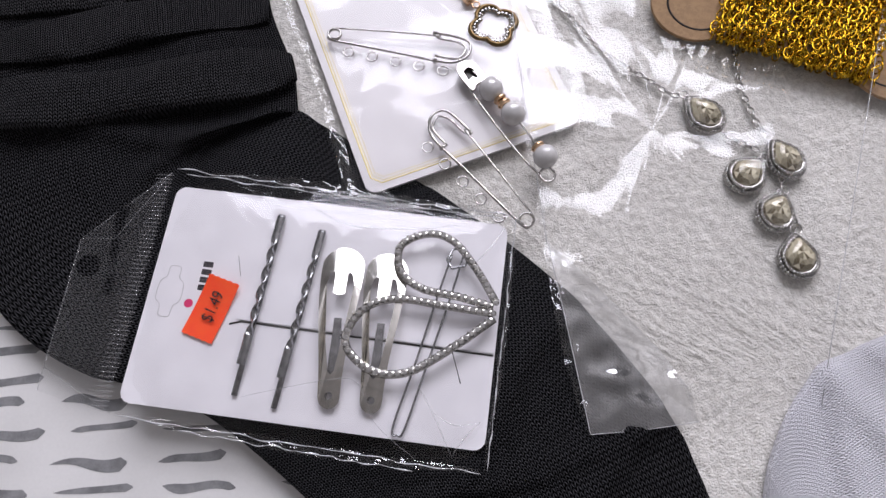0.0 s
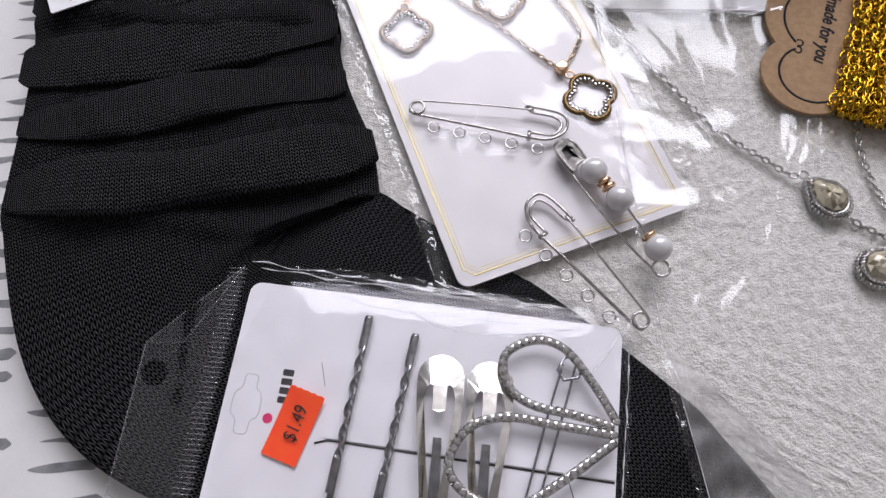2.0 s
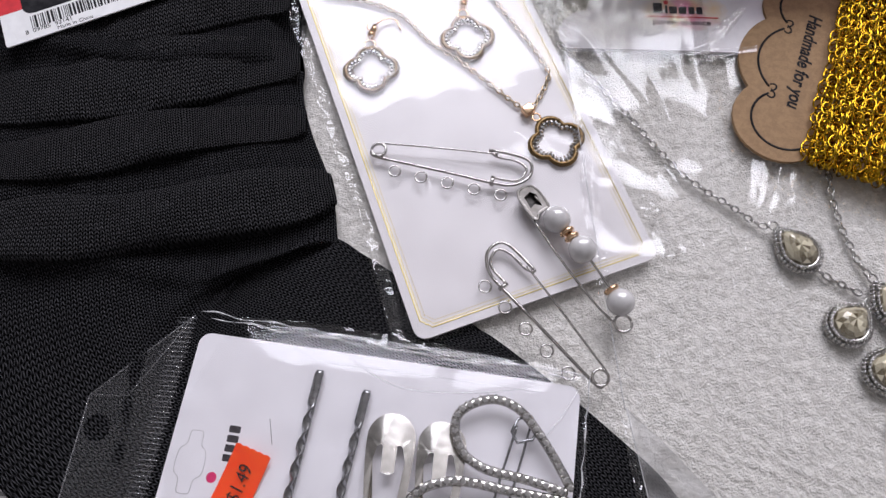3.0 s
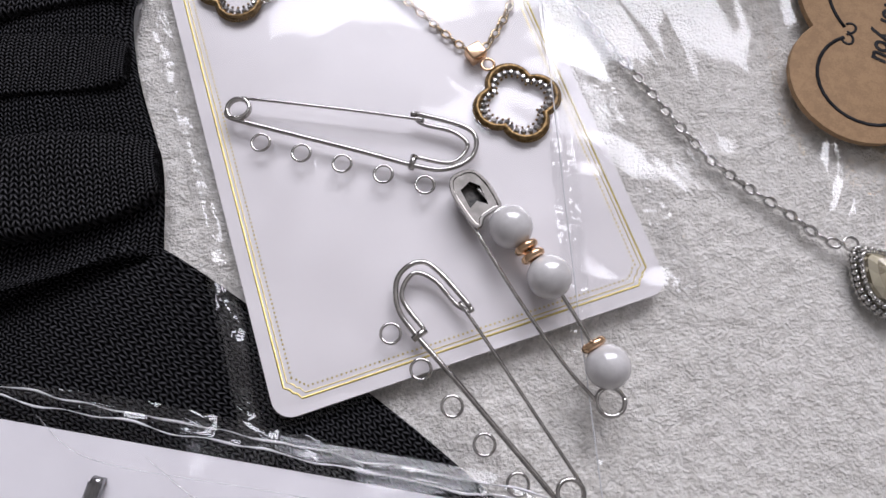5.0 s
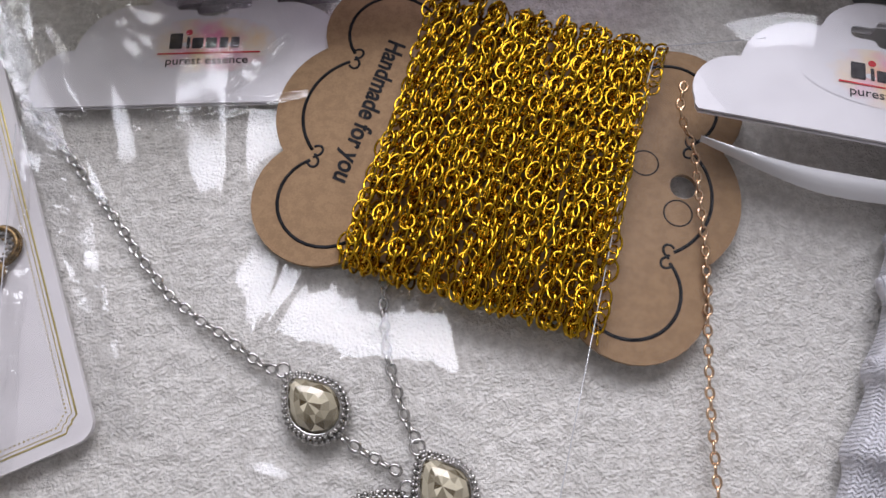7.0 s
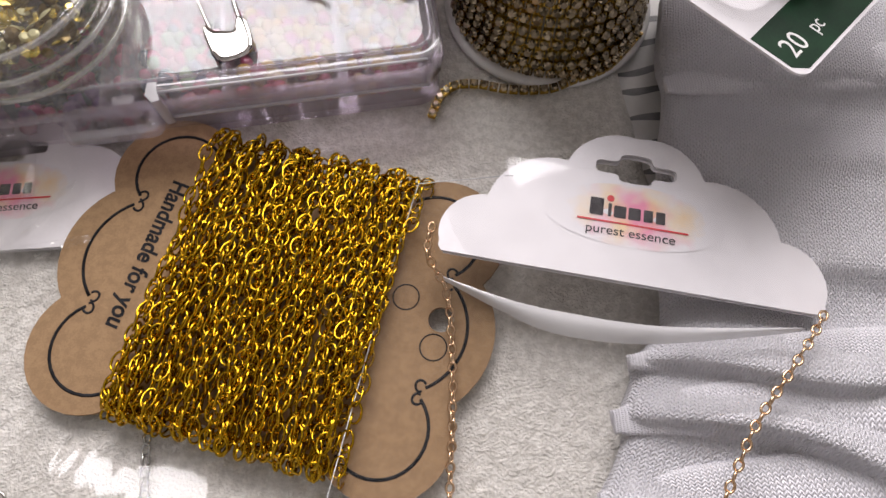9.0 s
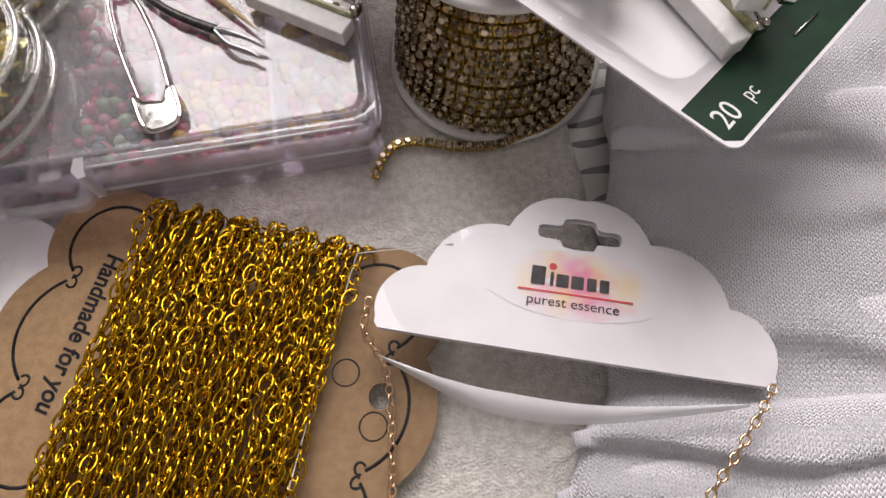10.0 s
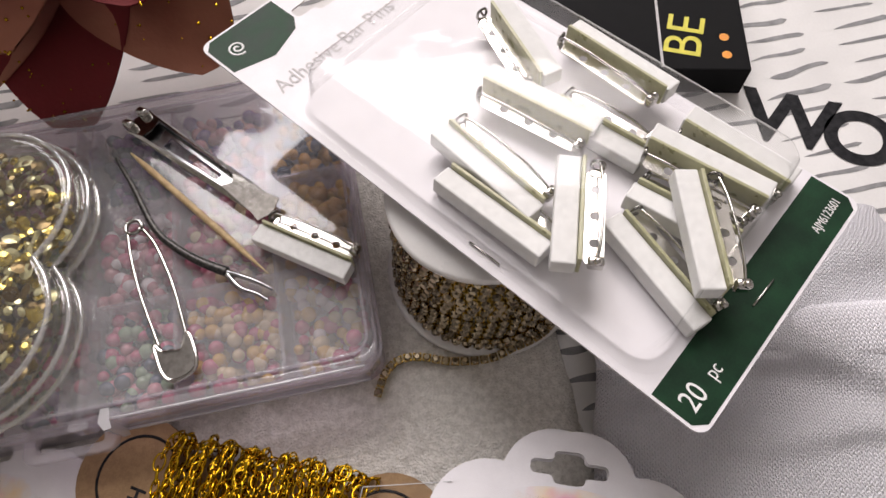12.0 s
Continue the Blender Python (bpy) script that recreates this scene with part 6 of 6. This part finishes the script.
BARS = [((78.2, 94.8), (75.2, 58.0), 3, -1), ((47.2, 102.5), (52.4, 67.0), 3, -1), ((21.3, 99.4), (18.2, 63.0), 3, 1), ((11.5, 89.9), (11.0, 54.3), 0.4, 1), ((35.8, 65.6), (8.6, 47.9), 6, 1), ((30.6, 48.1), (20.7, 14.7), 1, 1),
        ((40.5, 48.9), (43.5, 20.0), 1, 1), ((51.2, 40.7), (25.8, 17.7), 7, 1), ((58.3, 54.4), (62.4, 20.3), 5, -1), ((74.6, 51.0), (75.2, 17.7), 1, -1), ((72.6, 117.7), (58.5, 87.2), 3, -1), ((50.5, 82.0), (52.8, 53.3), 0.6, 1)]
for a, b, z, side in BARS:
    (ax, ay), (bx, by) = a, b
    t = thing("bar_pin", "silver bar pin with white foam strip in the pack", "bar pin", 0, 0, group="bar pins")
    L = max(30.0, math.hypot(bx - ax, by - ay))
    t.matrix_world = pk.matrix_world @ pose(ax * MM, ay * MM, (z + 0.4) * MM, rng.uniform(-8, 8), rng.uniform(-3, 3), math.degrees(math.atan2(by - ay, bx - ax))) @ Matrix.Diagonal((1, side, 1, 1))
    bar_pin_parts(t, L)

# ---- black carton with yellow letters ----
carton = thing("black_carton", "black printed carton with yellow letters behind the pack", "box", 354, 270, -2.6, -14)
bm = bmesh.new()
block(bm, 92, 70, 14, Matrix.Translation((-24, 14, 7)), 0.6)
part("box", bm, M["blackbox"], carton, smooth=False)
lettering("letters", "BE", 21, M["yellow"], carton, -1, -4, 14.1, 78, label="yellow printed letters")
for y in (-13.5, -4.5):
    bm = bmesh.new()
    plate(bm, circle(1.9, 16, 13.5, y), 14.0, 14.1)
    part("dot", bm, M["amber"], carton, "orange printed dot", smooth=False)
bm = bmesh.new()
block(bm, 1.0, 40, 0.4, Matrix.Translation((-11.5, 0, 14.2)))
part("edge_line", bm, M["edge"], carton, "pale worn line", smooth=False)

# ---- artificial flower ----
def petal_cloth(name, inner, outer, r0, r1):
    """Dyed cloth, deep at the heart and pale towards the tips."""
    m, nt, b = nodes_of(name)
    co = coords(nt)
    ln = nt.nodes.new("ShaderNodeVectorMath")
    ln.operation = "LENGTH"
    nt.links.new(co, ln.inputs[0])
    n1 = node(nt, "ShaderNodeTexNoise", Scale=60.0, Detail=4.0)
    nt.links.new(co, n1.inputs["Vector"])
    add = nt.nodes.new("ShaderNodeMath")
    add.operation = "MULTIPLY_ADD"
    nt.links.new(n1.outputs["Fac"], add.inputs[0])
    add.inputs[1].default_value = 0.03
    nt.links.new(ln.outputs["Value"], add.inputs[2])
    rg = nt.nodes.new("ShaderNodeMapRange")
    rg.inputs["From Min"].default_value, rg.inputs["From Max"].default_value = r0 + 0.015, r1 + 0.015
    nt.links.new(add.outputs[0], rg.inputs["Value"])
    ramp = nt.nodes.new("ShaderNodeValToRGB")
    ramp.color_ramp.elements[0].color, ramp.color_ramp.elements[1].color = (*inner, 1), (*outer, 1)
    nt.links.new(rg.outputs["Result"], ramp.inputs["Fac"])
    nt.links.new(ramp.outputs["Color"], b.inputs["Base Color"])
    n2 = node(nt, "ShaderNodeTexNoise", Scale=900.0, Detail=3.0)
    nt.links.new(co, n2.inputs["Vector"])
    bp = node(nt, "ShaderNodeBump", Strength=0.3, Distance=0.0003)
    nt.links.new(n2.outputs["Fac"], bp.inputs["Height"])
    nt.links.new(bp.outputs["Normal"], b.inputs["Normal"])
    b.inputs["Roughness"].default_value = 0.75
    return m


PETAL = petal_cloth("red_petal_cloth", (0.09, 0.001, 0.004), (0.19, 0.010, 0.015), 0.030, 0.066)
PETAL2 = petal_cloth("pale_petal_cloth", (0.13, 0.003, 0.009), (0.32, 0.115, 0.07), 0.032, 0.060)
flw = thing("cloth_flower", "pink and cream cloth flower with gold glitter", "artificial flower", 100, 325, 2, 0)
flw.matrix_world = pose(0.120, 0.366, 0.054, 31, 0, 0) @ Matrix.Diagonal((1.4, 1.4, 1.4, 1))
rng = random.Random(23)
glit = bmesh.new()
for ring, (count, R, lift, size) in enumerate(((12, 34, 6, 1.0), (10, 24, 15, 0.87), (7, 13, 25, 0.72))):
    for k in range(count):
        q = 2 * math.pi * (k + 0.35 * ring) / count + rng.uniform(-0.1, 0.1)
        bm = bmesh.new()
        Lp, Wp = 46 * size, 21 * size
        m = Matrix.Translation((R * 0.5 * math.cos(q), R * 0.5 * math.sin(q), lift)) @ Matrix.Rotation(q, 4, "Z") @ Matrix.Rotation(radians(-8 - 16 * ring), 4, "Y")
        g = []
        for i in range(13):
            s = i / 12
            w = Wp * math.sin(math.pi * (0.10 + 0.86 * s ** 0.8)) ** 0.6
            g.append([])
            for j in range(9):
                v = j / 4 - 1
                p = Vector((s * Lp * 1.2, v * w, 5 * v * v * (1 - 0.5 * s) + 6 * math.sin(s * 2.4) - 5 * s * s + 1.2 * noise.noise(Vector((s * 3, v * 2, k + ring * 9)))))
                g[-1].append(p)
        for off, flip in ((0.0, False), (-0.5, True)):
            vs = [[bm.verts.new(m @ (p + Vector((0, 0, off)))) for p in row] for row in g]
            for A, B in zip(vs, vs[1:]):
                for j in range(8):
                    f = (A[j], A[j + 1], B[j + 1], B[j])
                    bm.faces.new(f if flip else f[::-1])
        for _ in range(26):
            i, j = rng.choice((rng.randint(8, 12), rng.randint(3, 12))), rng.randint(0, 8)
            p = m @ (g[i][j] + Vector((rng.uniform(-2, 2), rng.uniform(-1, 1), 0.5)))
            bmesh.ops.create_icosphere(glit, subdivisions=1, radius=rng.uniform(0.25, 0.6), matrix=Matrix.Translation(p))
        part("petal", bm, PETAL if (k + ring) % 2 else PETAL2, flw)
tagged(part("glitter", glit, M["gold"], flw, "gold glitter specks", smooth=False), kind="stuff")
